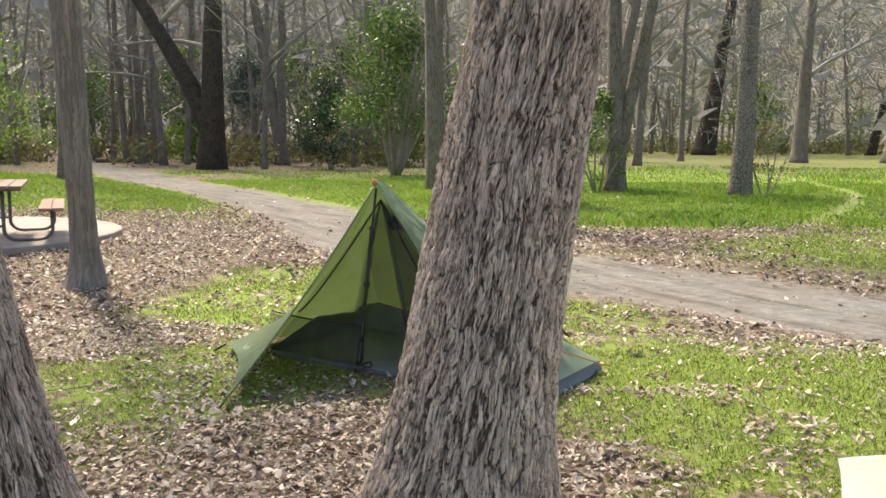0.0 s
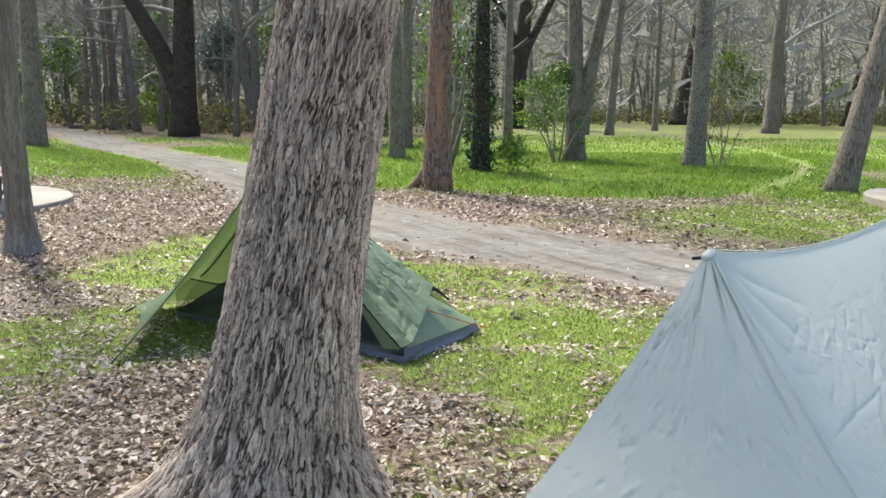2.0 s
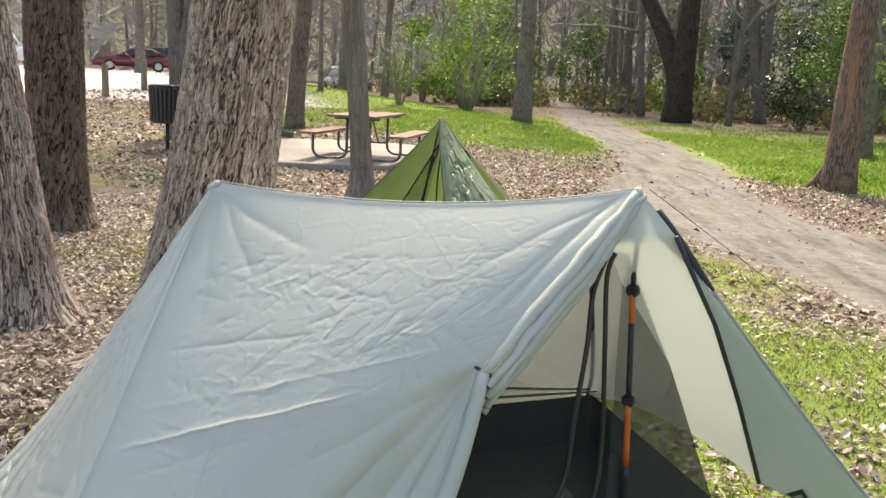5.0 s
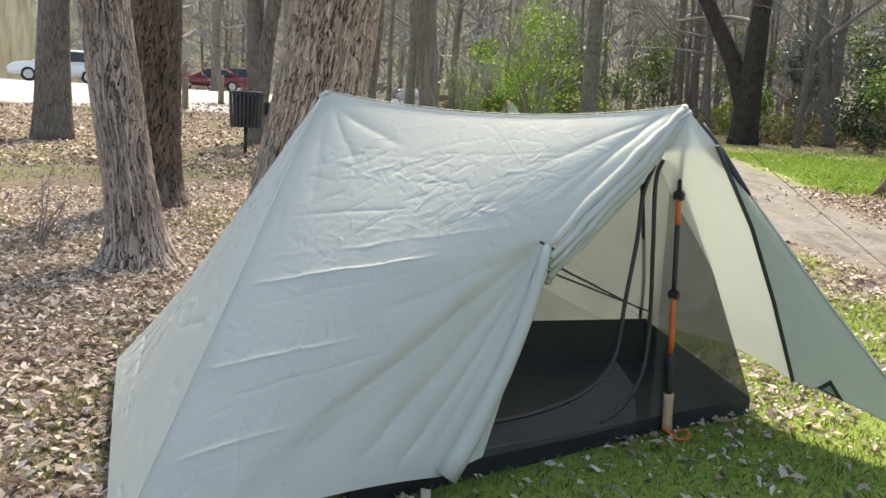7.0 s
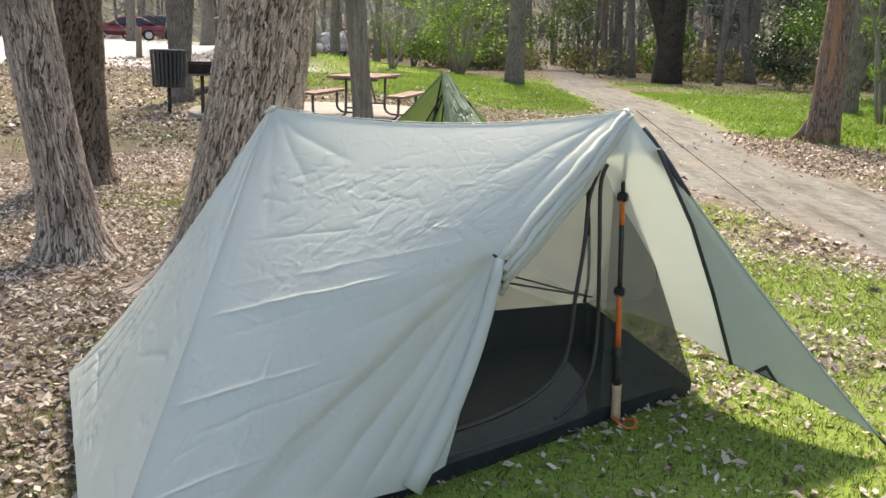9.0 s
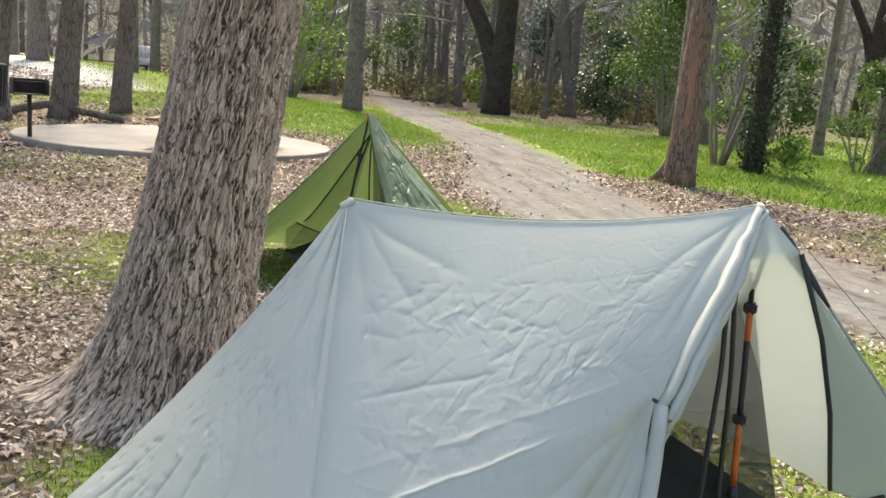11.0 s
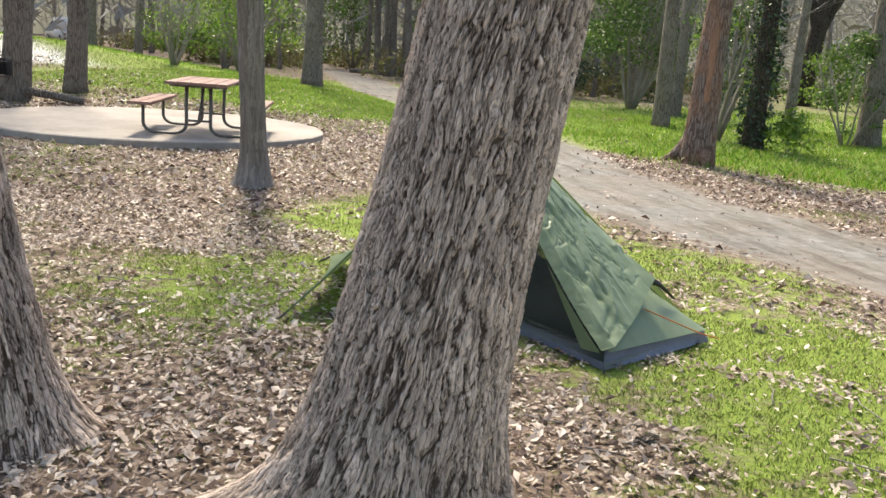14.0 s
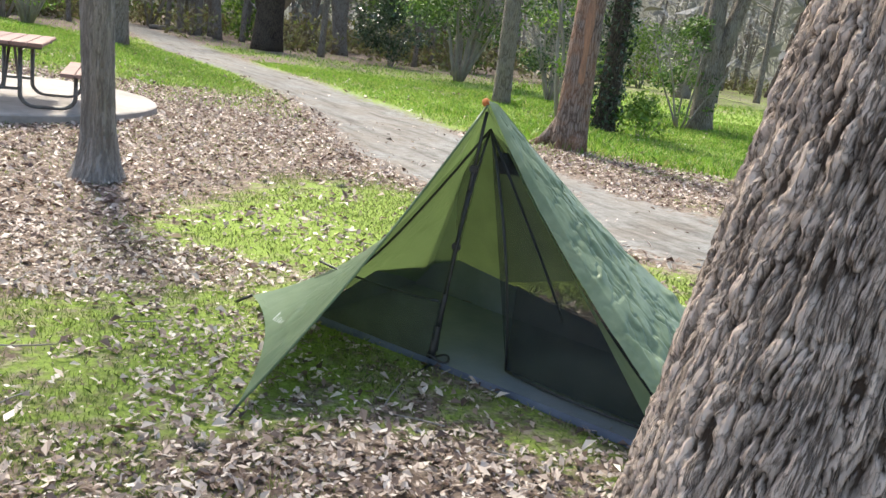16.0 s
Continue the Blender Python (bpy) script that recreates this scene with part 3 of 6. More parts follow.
def bare_crown(rng, starts, length, radius, levels=3, kids=4, droop=0.05):
    s = Soup()
    for p, d in starts:
        branch(s, rng, p, d, length * rng.uniform(0.7, 1.2), radius * rng.uniform(0.7, 1.1), 0, levels, droop, kids)
    return s


def stem_points(base, height, lean, rng, wobble=0.12, n=9, curve=(0, 0)):
    out = []
    for i in range(n):
        f = i / (n - 1)
        z = height * f
        out.append((base[0] + lean[0] * z + curve[0] * z * z + rng.uniform(-wobble, wobble) * f, base[1] + lean[1] * z + curve[1] * z * z + rng.uniform(-wobble, wobble) * f, base[2] + z - (0.15 if i == 0 else 0)))
    return out


def fluted(points, radii, sides, rng):
    """A trunk tube with an uneven section and a flared foot."""
    fine, rad = [], []
    for i in range(len(points) - 1):
        for k in range(4):
            f = k / 4
            fine.append(Vector(points[i]).lerp(Vector(points[i + 1]), f))
            rad.append(radii[i] * (1 - f) + radii[i + 1] * f)
    fine.append(Vector(points[-1]))
    rad.append(radii[-1])
    v, f = tube(fine, rad, sides)
    ph = [rng.uniform(0, 6.3) for _ in range(3)]
    for i in range(len(fine)):
        rise = max(fine[i].z - fine[0].z, 0)
        foot = math.exp(-rise / (2.2 * rad[0]))
        for k in range(sides):
            a = 2 * math.pi * k / sides
            s = 1 + 0.05 * math.sin(2 * a + ph[0] + i * 0.2) + 0.04 * math.sin(5 * a + ph[1]) + foot * (0.22 + 0.22 * max(0, math.sin(3 * a + ph[2])))
            j = i * sides + k
            v[j] = fine[i] + (v[j] - fine[i]) * s
    return v, f


def tree(label, base, r, height, lean=(0, 0), bark=None, stems=None, seed=1, limbs=6, limb_from=0.4, levels=3, group="park trees", curve=(0, 0), twig=None, sides=14, kids=4, limb_len=0.35):
    """A bare-crowned tree. stems: more stems (height at which it parts, lean, radius share)."""
    rng = random.Random(seed)
    z0 = float(terrain(base[0], base[1]))
    t = thing("tree", label, "tree", (base[0], base[1], z0), group)
    runs = [(0.0, lean, 1.0, curve)] + [(h, l, s, (0, 0)) for h, l, s in stems or []]
    crown = Soup()
    first = None
    for h, l, share, cv in runs:
        start = (lean[0] * h, lean[1] * h, h)
        pts = stem_points(start, height - h, l, rng, 0.12, curve=cv)
        rad = [r * share * (1 - 0.6 * (i / 8)) for i in range(9)]
        if h > 0:
            pts[0] = (start[0], start[1], start[2] - 0.6)
        mesh_object("trunk" if h == 0 else "stem", *fluted(pts, rad, sides, rng), bark or BARK_GREY, t)
        n = max(2, int(limbs * (0.7 if len(runs) > 1 else 1)))
        starts = []
        for i in range(n):
            f = limb_from + (1 - limb_from) * (i + rng.random()) / n
            k = min(int(f * 8), 7)
            p = Vector(pts[k]).lerp(Vector(pts[k + 1]), f * 8 - k)
            a = rng.uniform(0, 6.28)
            starts.append((p, (math.cos(a), math.sin(a), rng.uniform(0.2, 0.9))))
        starts.append((Vector(pts[-1]), (l[0], l[1], 1)))
        s = bare_crown(rng, starts, height * limb_len, r * share * 0.34, levels, kids)
        crown.add((s.v, s.f))
    mesh_object("crown", crown.v, crown.f, twig or TWIG, t, "bare branching twigs")
    return t


def leaf_cloud(n, rng, blobs, size):
    """n small leaves on the shells of blobs (x, y, z, rx, ry, rz)."""
    w = np.array([b[3] * b[5] + b[4] * b[5] for b in blobs])
    pick = rng.choice(len(blobs), n, p=w / w.sum())
    B = np.array(blobs)[pick]
    d = rng.normal(size=(n, 3))
    d /= np.linalg.norm(d, axis=1)[:, None]
    c = B[:, :3] + d * B[:, 3:] * (rng.random((n, 1)) ** 0.45)
    u = rng.normal(size=(n, 3))
    u /= np.linalg.norm(u, axis=1)[:, None]
    w2 = np.cross(u, rng.normal(size=(n, 3)))
    w2 /= np.linalg.norm(w2, axis=1)[:, None]
    s = size * rng.uniform(0.6, 1.3, (n, 1))
    V = np.stack([c - u * s, c + w2 * s * 0.45, c + u * s, c - w2 * s * 0.45], 1).reshape(-1, 3)
    return V, np.arange(4 * n).reshape(n, 4)


def clumps(rng, n, w, h, low=0.15, spread=1.0):
    out = []
    for _ in range(n):
        a, q, z = rng.uniform(0, 6.28), rng.random() ** 0.6, rng.uniform(low, 1.0)
        k = math.sin(math.pi * min(1, 0.25 + 0.72 * z)) ** 0.7
        s = rng.uniform(0.14, 0.26) * w
        out.append((math.cos(a) * q * w / 2 * k * spread, math.sin(a) * q * w / 2 * k * spread, z * h, s, s, s * rng.uniform(0.5, 0.9)))
    return out


def bush(label, base, width, height, leaves, material, size=0.07, seed=1, stems=6, low=0.15, name="bush", blobs=26, group="shrubs"):
    rng, rn = random.Random(seed), np.random.default_rng(seed)
    t = thing(name, label, "shrub", (base[0], base[1], float(terrain(base[0], base[1]))), group)
    s = Soup()
    for _ in range(stems):
        a = rng.uniform(0, 6.28)
        branch(s, rng, (0.1 * math.cos(a), 0.1 * math.sin(a), -0.05), (0.35 * math.cos(a), 0.35 * math.sin(a), 1), height * 0.8, 0.012 * height, 0, 2, 0.0, 3, 0.25)
    mesh_object("woody_growth", s.v, s.f, TWIG, t)
    mesh_object("foliage", *leaf_cloud(leaves, rn, clumps(rng, blobs, width, height, low), size), material, t, smooth=False)
    return t


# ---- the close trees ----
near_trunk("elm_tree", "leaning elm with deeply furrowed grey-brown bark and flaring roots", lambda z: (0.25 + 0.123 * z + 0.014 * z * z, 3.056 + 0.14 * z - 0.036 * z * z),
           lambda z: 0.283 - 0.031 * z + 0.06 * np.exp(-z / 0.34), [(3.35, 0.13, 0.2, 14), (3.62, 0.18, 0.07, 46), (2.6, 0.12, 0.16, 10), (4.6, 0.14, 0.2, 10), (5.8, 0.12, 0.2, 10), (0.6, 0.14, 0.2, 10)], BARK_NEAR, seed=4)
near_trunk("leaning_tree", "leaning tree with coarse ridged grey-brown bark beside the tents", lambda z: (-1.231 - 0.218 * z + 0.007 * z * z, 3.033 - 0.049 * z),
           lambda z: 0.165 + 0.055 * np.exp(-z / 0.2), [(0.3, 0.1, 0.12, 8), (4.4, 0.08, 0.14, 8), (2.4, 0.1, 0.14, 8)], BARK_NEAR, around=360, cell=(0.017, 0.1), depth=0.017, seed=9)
near_trunk("dark_tree", "upright tree with dark deeply ridged bark", lambda z: (-3.86 + 0.02 * z, 4.57), lambda z: 0.25 - 0.004 * z + 0.06 * np.exp(-z / 0.25),
           [(3.6, 0.25, 0.15, 12), (0.4, 0.1, 0.15, 8)], BARK_DARK, top=4.0, around=260, step=0.012, cell=(0.026, 0.09), depth=0.024, seed=12)
near_trunk("slim_tree", "slim tree with smooth grey-brown bark and a flared foot", lambda z: (-3.868 + 0.061 * z, 8.573 - 0.181 * z), lambda z: 0.118 + 0.006 * z + 0.085 * np.exp(-z / 0.27),
           [(5.5, 0.06, 0.14, 6), (3.4, 0.05, 0.14, 6)], BARK_SLIM, top=4.4, fine_top=4.4, around=120, step=0.02, cell=(0.02, 0.2), depth=0.006, seed=15)

# ---- trees of the park, each where it stands ----
TREES = [
    ("tall upright tree beside the dirt path", (-13.8, 26.9), 0.31, 13, (0.0, 0.0), BARK_GREY, None),
    ("old forked oak with dark bark and two heavy stems", (-13.95, 40.0), 0.56, 16, (0.05, 0.0), BARK_BLACK, [(2.3, (-0.6, 0.0), 0.72)]),
    ("thin straight tree at the wood's edge", (-22.6, 50), 0.22, 13, (-0.05, 0), BARK_GREY, None),
    ("thin straight tree at the wood's edge", (-20.7, 48), 0.24, 14, (-0.03, 0), BARK_GREY, None),
    ("thin straight tree at the wood's edge", (-18.7, 46), 0.21, 13, (-0.08, 0), BARK_GREY, None),
    ("leaning twin-stemmed tree behind the shrubs", (-12.4, 47), 0.36, 13, (-0.16, 0), BARK_GREY, [(0.8, (0.02, 0.0), 0.8)]),
    ("slim grey tree beyond the path", (-2.0, 25.1), 0.21, 12, (-0.03, 0), BARK_GREY, None),
    ("slim grey tree beyond the path", (-2.5, 31.8), 0.2, 12, (0.0, 0), BARK_GREY, None),
    ("twin-stemmed grey tree with one stem leaning out", (3.05, 24.9), 0.26, 12, (-0.02, 0), BARK_GREY, [(0.7, (0.2, 0.0), 0.8)]),
    ("slim grey tree on the far grass", (6.6, 48.5), 0.24, 13, (0.06, 0), BARK_GREY, None),
    ("thick dark tree leaning over the far path", (16.2, 79), 0.85, 15, (0.14, 0), BARK_BLACK, None),
    ("upright tree with pale blocky bark", (5.93, 22.9), 0.26, 13, (0.03, 0), BARK_PALE, None),
    ("tall grey tree on the far grass", (17.0, 55), 0.43, 15, (0.03, 0), BARK_GREY, None),
    ("leaning tree at the far path", (30.5, 80), 0.4, 13, (0.22, 0), BARK_BLACK, None),
    ("leaning brown tree on the grass by the trail", (7.47, 16.95), 0.245, 12, (0.2, 0), BARK_GREY, None),
    ("tree with a strip of bare orange wood and flared roots", (-0.1, 15.85), 0.24, 13, (0.01, 0.0), BARK_ORANGE, None),
    ("ivy-covered dark tree on the grass", (0.55, 20.4), 0.2, 12, (0.0, 0), BARK_BLACK, None),
    ("slim pale tree on the far grass", (1.15, 32.0), 0.18, 12, (0.0, 0), BARK_GREY, None),
    ("thick dark tree with a spreading crown", (1.5, 60.4), 0.6, 14, (0.08, 0), BARK_BLACK, [(4.5, (0.5, 0.1), 0.5), (5, (-0.5, 0), 0.5)]),
    ("grey tree leaning over the far grass", (5.1, 48.9), 0.4, 13, (0.14, 0), BARK_GREY, None),
    ("far grey tree beyond the lawn", (22.3, 55), 0.42, 13, (0.12, 0), BARK_GREY, None),
    ("far grey tree beyond the lawn", (20.6, 46), 0.3, 12, (0.1, 0), BARK_GREY, None),
    ("far slim tree beyond the lawn", (10.6, 58), 0.2, 13, (0, 0), BARK_GREY, None),
    ("leaning tree with dead wood at its foot", (-12.3, 13.3), 0.25, 11, (0.13, 0), BARK_GREY, None),
    ("tree leaning a little by the picnic place", (-12.9, 15.4), 0.22, 12, (0.1, 0), BARK_GREY, None),
    ("forked grey tree behind the litter bin", (-12.2, 11.7), 0.24, 11, (-0.08, 0), BARK_GREY, [(0.9, (0.16, 0.05), 0.75)]),
    ("tree at the edge of the road", (-28.2, 24.5), 0.28, 12, (0.0, 0), BARK_GREY, None),
    ("tree at the edge of the road", (-24.5, 22.7), 0.32, 12, (0.0, 0), BARK_GREY, None),
    ("very thin young tree", (-21.3, 24.2), 0.1, 9, (0.0, 0), BARK_GREY, None),
    ("tree on the bright grass", (-27, 31), 0.22, 12, (0.0, 0), BARK_GREY, None),
    ("tree on the bright grass", (-27.5, 34.5), 0.2, 12, (0.05, 0), BARK_GREY, None),
    ("tree at the edge of the car park", (-13.6, 7.8), 0.33, 12, (0.03, 0), BARK_DARK, None),
    ("tree beside the parked cars", (-37.9, 27.0), 0.25, 13, (0.0, 0), BARK_GREY, None),
]
for i, (label, base, r, height, lean, bark, stems) in enumerate(TREES):
    near = math.hypot(base[0] - 2, base[1]) < 30
    tree(label, base, r, height, lean, BARK_GREY if bark is BARK_DARK else bark, stems, seed=100 + i, levels=3, limbs=7, limb_from=0.45 if near else 0.3, kids=4, twig=MOSSTWIG if base[0] > 12 else TWIG)


def bare_wood(x, y, r):
    """A long wound without bark and a spreading root, parts of the tree beside the path."""
    owner = next(o for o in bpy.data.objects if o.parent is None and o.get("label", "").startswith("tree with a strip of bare orange"))
    V, n, m = [], 15, 30
    for i in range(m):
        f = i / (m - 1)
        z = 0.9 + 1.5 * f
        wide = 0.55 * math.sin(math.pi * min(1, 0.06 + 0.9 * f)) ** 0.6 * (0.8 + 0.25 * math.sin(9 * f + 1))
        for k in range(n):
            q = 2 * k / (n - 1) - 1
            a = -1.45 + wide * q
            ring = (r * (1 - 0.045 * z) + 0.022) - 0.075 * abs(q) ** 3 - 0.05 * (abs(2 * f - 1) ** 8) + 0.004 * math.sin(25 * q + 3 * f)
            V.append((x + 0.01 * z + ring * math.cos(a), y + ring * math.sin(a), z))
    F = [(i * n + k, i * n + k + 1, (i + 1) * n + k + 1, (i + 1) * n + k) for i in range(m - 1) for k in range(n - 1)]
    world_to = Matrix.Translation(owner.location).inverted()
    mesh_object("bare_wood", [world_to @ Vector(v) for v in V], F, BARE_WOOD, owner, "strip of bare orange-brown wood")
    for pts, rad in (([(x - 0.05, y, 0.55), (x - 0.24, y + 0.05, 0.26), (x - 0.42, y + 0.15, 0.08), (x - 0.66, y + 0.28, -0.03)], [0.16, 0.13, 0.09, 0.04]), ([(x, y - 0.05, 0.4), (x + 0.12, y - 0.2, 0.14), (x + 0.2, y - 0.36, -0.03)], [0.14, 0.1, 0.04])):
        tube_object("root", [world_to @ Vector(p) for p in pts], rad, BARK_ORANGE, owner, 10)


BARE_WOOD = plain("bare_orange_wood", (0.17, 0.10, 0.065), (0.37, 0.20, 0.115), 7, 0.85, 0.4, stretch=(3, 3, 0.5))
bare_wood(-0.1, 15.85, 0.24)


def wood():
    """The woods around: a few kinds of bare tree, copied far and wide."""
    kinds = [tree("bare grey tree of the wood", (0, -400 - 20 * k), 0.12 + 0.04 * (k % 3), 12 + k % 4, (random.Random(k).uniform(-0.1, 0.1), 0), BARK_GREY, [(1.5 + k % 3, (0.25 if k % 2 else -0.2, 0.1), 0.7)] if k % 3 == 0 else None,
                  seed=300 + k, limbs=8, limb_from=0.22, levels=3, kids=4, group="trees of the wood", twig=MOSSTWIG if k % 2 else TWIG, sides=8, limb_len=0.38) for k in range(6)]
    rng = random.Random(5)
    placed = 0
    while placed < 270:
        a, d = rng.uniform(-75, 62), 38 + 75 * rng.random() ** 0.8
        x, y = -d * math.sin(math.radians(a)), d * math.cos(math.radians(a))
        s, v = -0.86 * x + 0.51 * y, 0.51 * x + 0.86 * y
        open_lawn = -4 < x < 45 and y < 76
        if path_mask(np.array([x]), np.array([y]))[0] > 0.1 or (26 < s < 68 and v < 16) or (open_lawn and rng.random() < 0.96) or (x < -12 and y < 44 and rng.random() < 0.85) or (y < 44 and x > -4):
            continue
        z = float(terrain(x, y))
        copy_thing(kinds[placed % 6], pose(x, y, z, 0, 0, rng.uniform(0, 360)) @ Matrix.Scale(1, 4))
        placed += 1
    for k, t in enumerate(kinds):
        t.location = (-30 + 22 * k, 92 + 3 * k, 0)


wood()


# ---- tents ----
def cloth_patch(name, top, bottom, material, parent, n=40, m=40, sag=0.0, wrinkle=0.006, scale=(7, 5), seed=1, left=None, right=None, label="", folds=0.0, fold_count=7, creases=()):
    """A sheet between two lines of points (top from left to right, bottom likewise), with sag and creases. left and right: side lines from top to bottom."""

    def along(line, f):
        line = [Vector(p) for p in line]
        L = [0.0]
        for a, b in zip(line, line[1:]):
            L.append(L[-1] + max((b - a).length, 1e-6))
        q = f * L[-1]
        for i in range(len(line) - 1):
            if q <= L[i + 1] + 1e-9:
                return line[i].lerp(line[i + 1], (q - L[i]) / (L[i + 1] - L[i]))
        return line[-1]

    left, right = left or [top[0], bottom[0]], right or [top[-1], bottom[-1]]
    c00, c10, c01, c11 = (np.array(p, float) for p in (top[0], top[-1], bottom[0], bottom[-1]))
    nrm = np.cross(c10 + c11 - c00 - c01, c01 + c11 - c00 - c10)
    nrm /= np.linalg.norm(nrm)
    us, vs = np.linspace(0, 1, n), np.linspace(0, 1, m)
    U, V = np.meshgrid(us, vs)
    edge = np.minimum(1, 6 * np.minimum(np.minimum(U, 1 - U), np.minimum(V, 1 - V)))
    W = (fbm(U * scale[0] + 3, V * scale[1], seed) - 0.5) * 2
    ridge = np.clip(1 - np.abs(fbm(U * scale[0] * 1.3 + 0.6 * V, V * scale[1] * 1.7, seed + 9, 3) - 0.5) * 9, 0, 1) ** 2
    where = smooth01((fbm(U * 4, V * 4, seed + 70, 2) - 0.42) / 0.2)
    D = wrinkle * (0.25 * W + 0.3 * ridge * where) * (0.35 + 0.65 * edge)
    wob = (fbm(U * 9, V * 9, seed + 33, 3) - 0.5)
    for u0, v0, u1, v1, amp, wide in creases:
        du, dv = u1 - u0, v1 - v0
        L = math.hypot(du, dv)
        k = ((U - u0) * du + (V - v0) * dv) / (L * L)
        off = ((U - u0) * dv - (V - v0) * du) / L + min(0.035, 0.012 + 0.5 * wide) * wob
        if wide < 0:  # cloth hanging back beyond the line
            D = D + amp * smooth01(0.5 - off / (2 * wide)) * edge * smooth01((1 - k) / 0.2)
            continue
        D = D + amp * np.exp(-((off**2 / wide**2 + 0.1) ** 0.5 - 0.316)) * smooth01(k / 0.15 + 0.15) * smooth01((1 - k) / 0.3) * (0.6 + 0.8 * value_noise(k * 6, k * 0, seed))
    if folds:
        D = D + folds * np.sin(U * fold_count * 6.28 + 1.7 * V + seed) * np.exp(-3 * V) * edge
    D = D - sag * 4 * U * (1 - U) * V * (1 - V) * 4
    tp, bp = (np.array([along(line, u) for u in us])[None] for line in (top, bottom))
    lp, rp = (np.array([along(line, v) for v in vs])[:, None] for line in (left, right))
    u, v = U[..., None], V[..., None]
    P = tp * (1 - v) + bp * v + lp * (1 - u) + rp * u - (c00 * (1 - u) * (1 - v) + c10 * u * (1 - v) + c01 * (1 - u) * v + c11 * u * v)
    P = P + nrm * D[..., None]
    i = (np.arange(m - 1)[:, None] * n + np.arange(n - 1)[None]).ravel()
    return mesh_object(name, P.reshape(-1, 3), np.stack([i, i + 1, i + n + 1, i + n], 1), material, parent, label)


def sagging(a, b, drop, n=13):
    a, b = Vector(a), Vector(b)
    return [a.lerp(b, i / (n - 1)) - Vector((0, 0, drop * 4 * (i / (n - 1)) * (1 - i / (n - 1)))) for i in range(n)]


def bowed(a, b, push, n=13):
    """A line from a to b bent sideways by the vector push in its middle."""
    a, b, push = Vector(a), Vector(b), Vector(push)
    return [a.lerp(b, i / (n - 1)) + push * (4 * (i / (n - 1)) * (1 - i / (n - 1))) for i in range(n)]


NEAR_CREASES = [(0.98, 0.5, 0.2, 1.02, 0.022, -0.05), (0.05, 0.5, 0.66, 0.49, -0.005, 0.003), (0.03, 0.67, 0.5, 0.66, -0.005, 0.003), (0.06, 0.84, 0.4, 0.83, -0.005, 0.003), (0.05, 0.44, 0.9, 0.42, -0.0015, 0.005), (0.28, 0.5, 0.3, 0.98, -0.003, 0.005), (0.13, 0.74, 0.62, 0.7, 0.004, 0.008), (0.06, 0.34, 0.44, 0.33, 0.003, 0.008), (0.12, 0.88, 0.5, 0.86, 0.003, 0.008), (0.06, 0.34, 0.44, 0.33, 0.0014, 0.008), (0.45, 0.31, 0.8, 0.27, 0.001, 0.008), (0.1, 0.55, 0.68, 0.52, 0.0024, 0.008), (0.13, 0.74, 0.62, 0.7, 0.0036, 0.008), (0.08, 0.16, 0.4, 0.17, 0.001, 0.008),
                (0.5, 0.17, 0.82, 0.14, 0.001, 0.008), (1, 0.49, 0.4, 0.86, 0.0165, 0.022), (1, 0.5, 0.62, 0.97, 0.0195, 0.03), (1, 0.5, 0.8, 1, 0.0165, 0.02), (1, 0.48, 0.68, 0.32, 0.0028, 0.014), (1, 0.5, 0.45, 0.62, 0.0075, 0.016),
                (0.01, 0.02, 0.12, 0.34, 0.008, 0.014), (0.01, 0.02, 0.3, 0.14, 0.004, 0.012), (0.01, 0.02, 0.05, 0.45, 0.008, 0.012), (0.02, 0.02, 0.2, 0.22, 0.004, 0.01), (0.98, 0.02, 0.7, 0.22, 0.0028, 0.014), (0.98, 0.02, 0.82, 0.36, 0.0031, 0.016),
                (0.96, 0.03, 0.9, 0.38, 0.0075, 0.014), (0.2, 0.2, 0.3, 0.27, 0.0014, 0.008), (0.3, 0.22, 0.22, 0.3, 0.0014, 0.008), (0.5, 0.4, 0.62, 0.28, 0.0017, 0.008), (0.62, 0.38, 0.7, 0.26, 0.0017, 0.008),
                (0.35, 0.6, 0.42, 0.69, 0.0024, 0.008), (0.58, 0.54, 0.55, 0.72, 0.0024, 0.008), (0.2, 0.8, 0.28, 0.92, 0.003, 0.008), (0.98, 0.6, 0.9, 0.98, 0.0105, 0.03)]
REAR_CREASES = [(0.9, 0.02, 0.93, 0.4, 0.006, 0.02), (0.7, 0.02, 0.74, 0.3, 0.005, 0.03), (0.4, 0.02, 0.42, 0.3, 0.004, 0.03), (0.02, 0.98, 0.2, 0.55, 0.0048, 0.01), (0.3, 0.98, 0.38, 0.5, 0.0042, 0.009), (0.45, 0.95, 0.48, 0.45, 0.0036, 0.008), (0.15, 0.95, 0.3, 0.6, 0.0036, 0.01), (0.7, 0.95, 0.62, 0.4, 0.0036, 0.01), (0.1, 0.85, 0.5, 0.88, 0.0036, 0.01), (0.9, 0.6, 0.6, 0.7, 0.0024, 0.008)]


def crumple(seed, n=70):
    """Sharp folds running every way over a crumpled sheet."""
    rng = random.Random(seed)
    out = []
    for _ in range(n):
        u, v, a, L = rng.random(), rng.random(), rng.uniform(0, 6.28), rng.uniform(0.08, 0.35)
        out.append((u, v, u + math.cos(a) * L, v + math.sin(a) * L * 0.6, rng.choice((-1, 1)) * rng.uniform(0.004, 0.011) * (0.3 + v), rng.uniform(0.008, 0.022)))
    return out


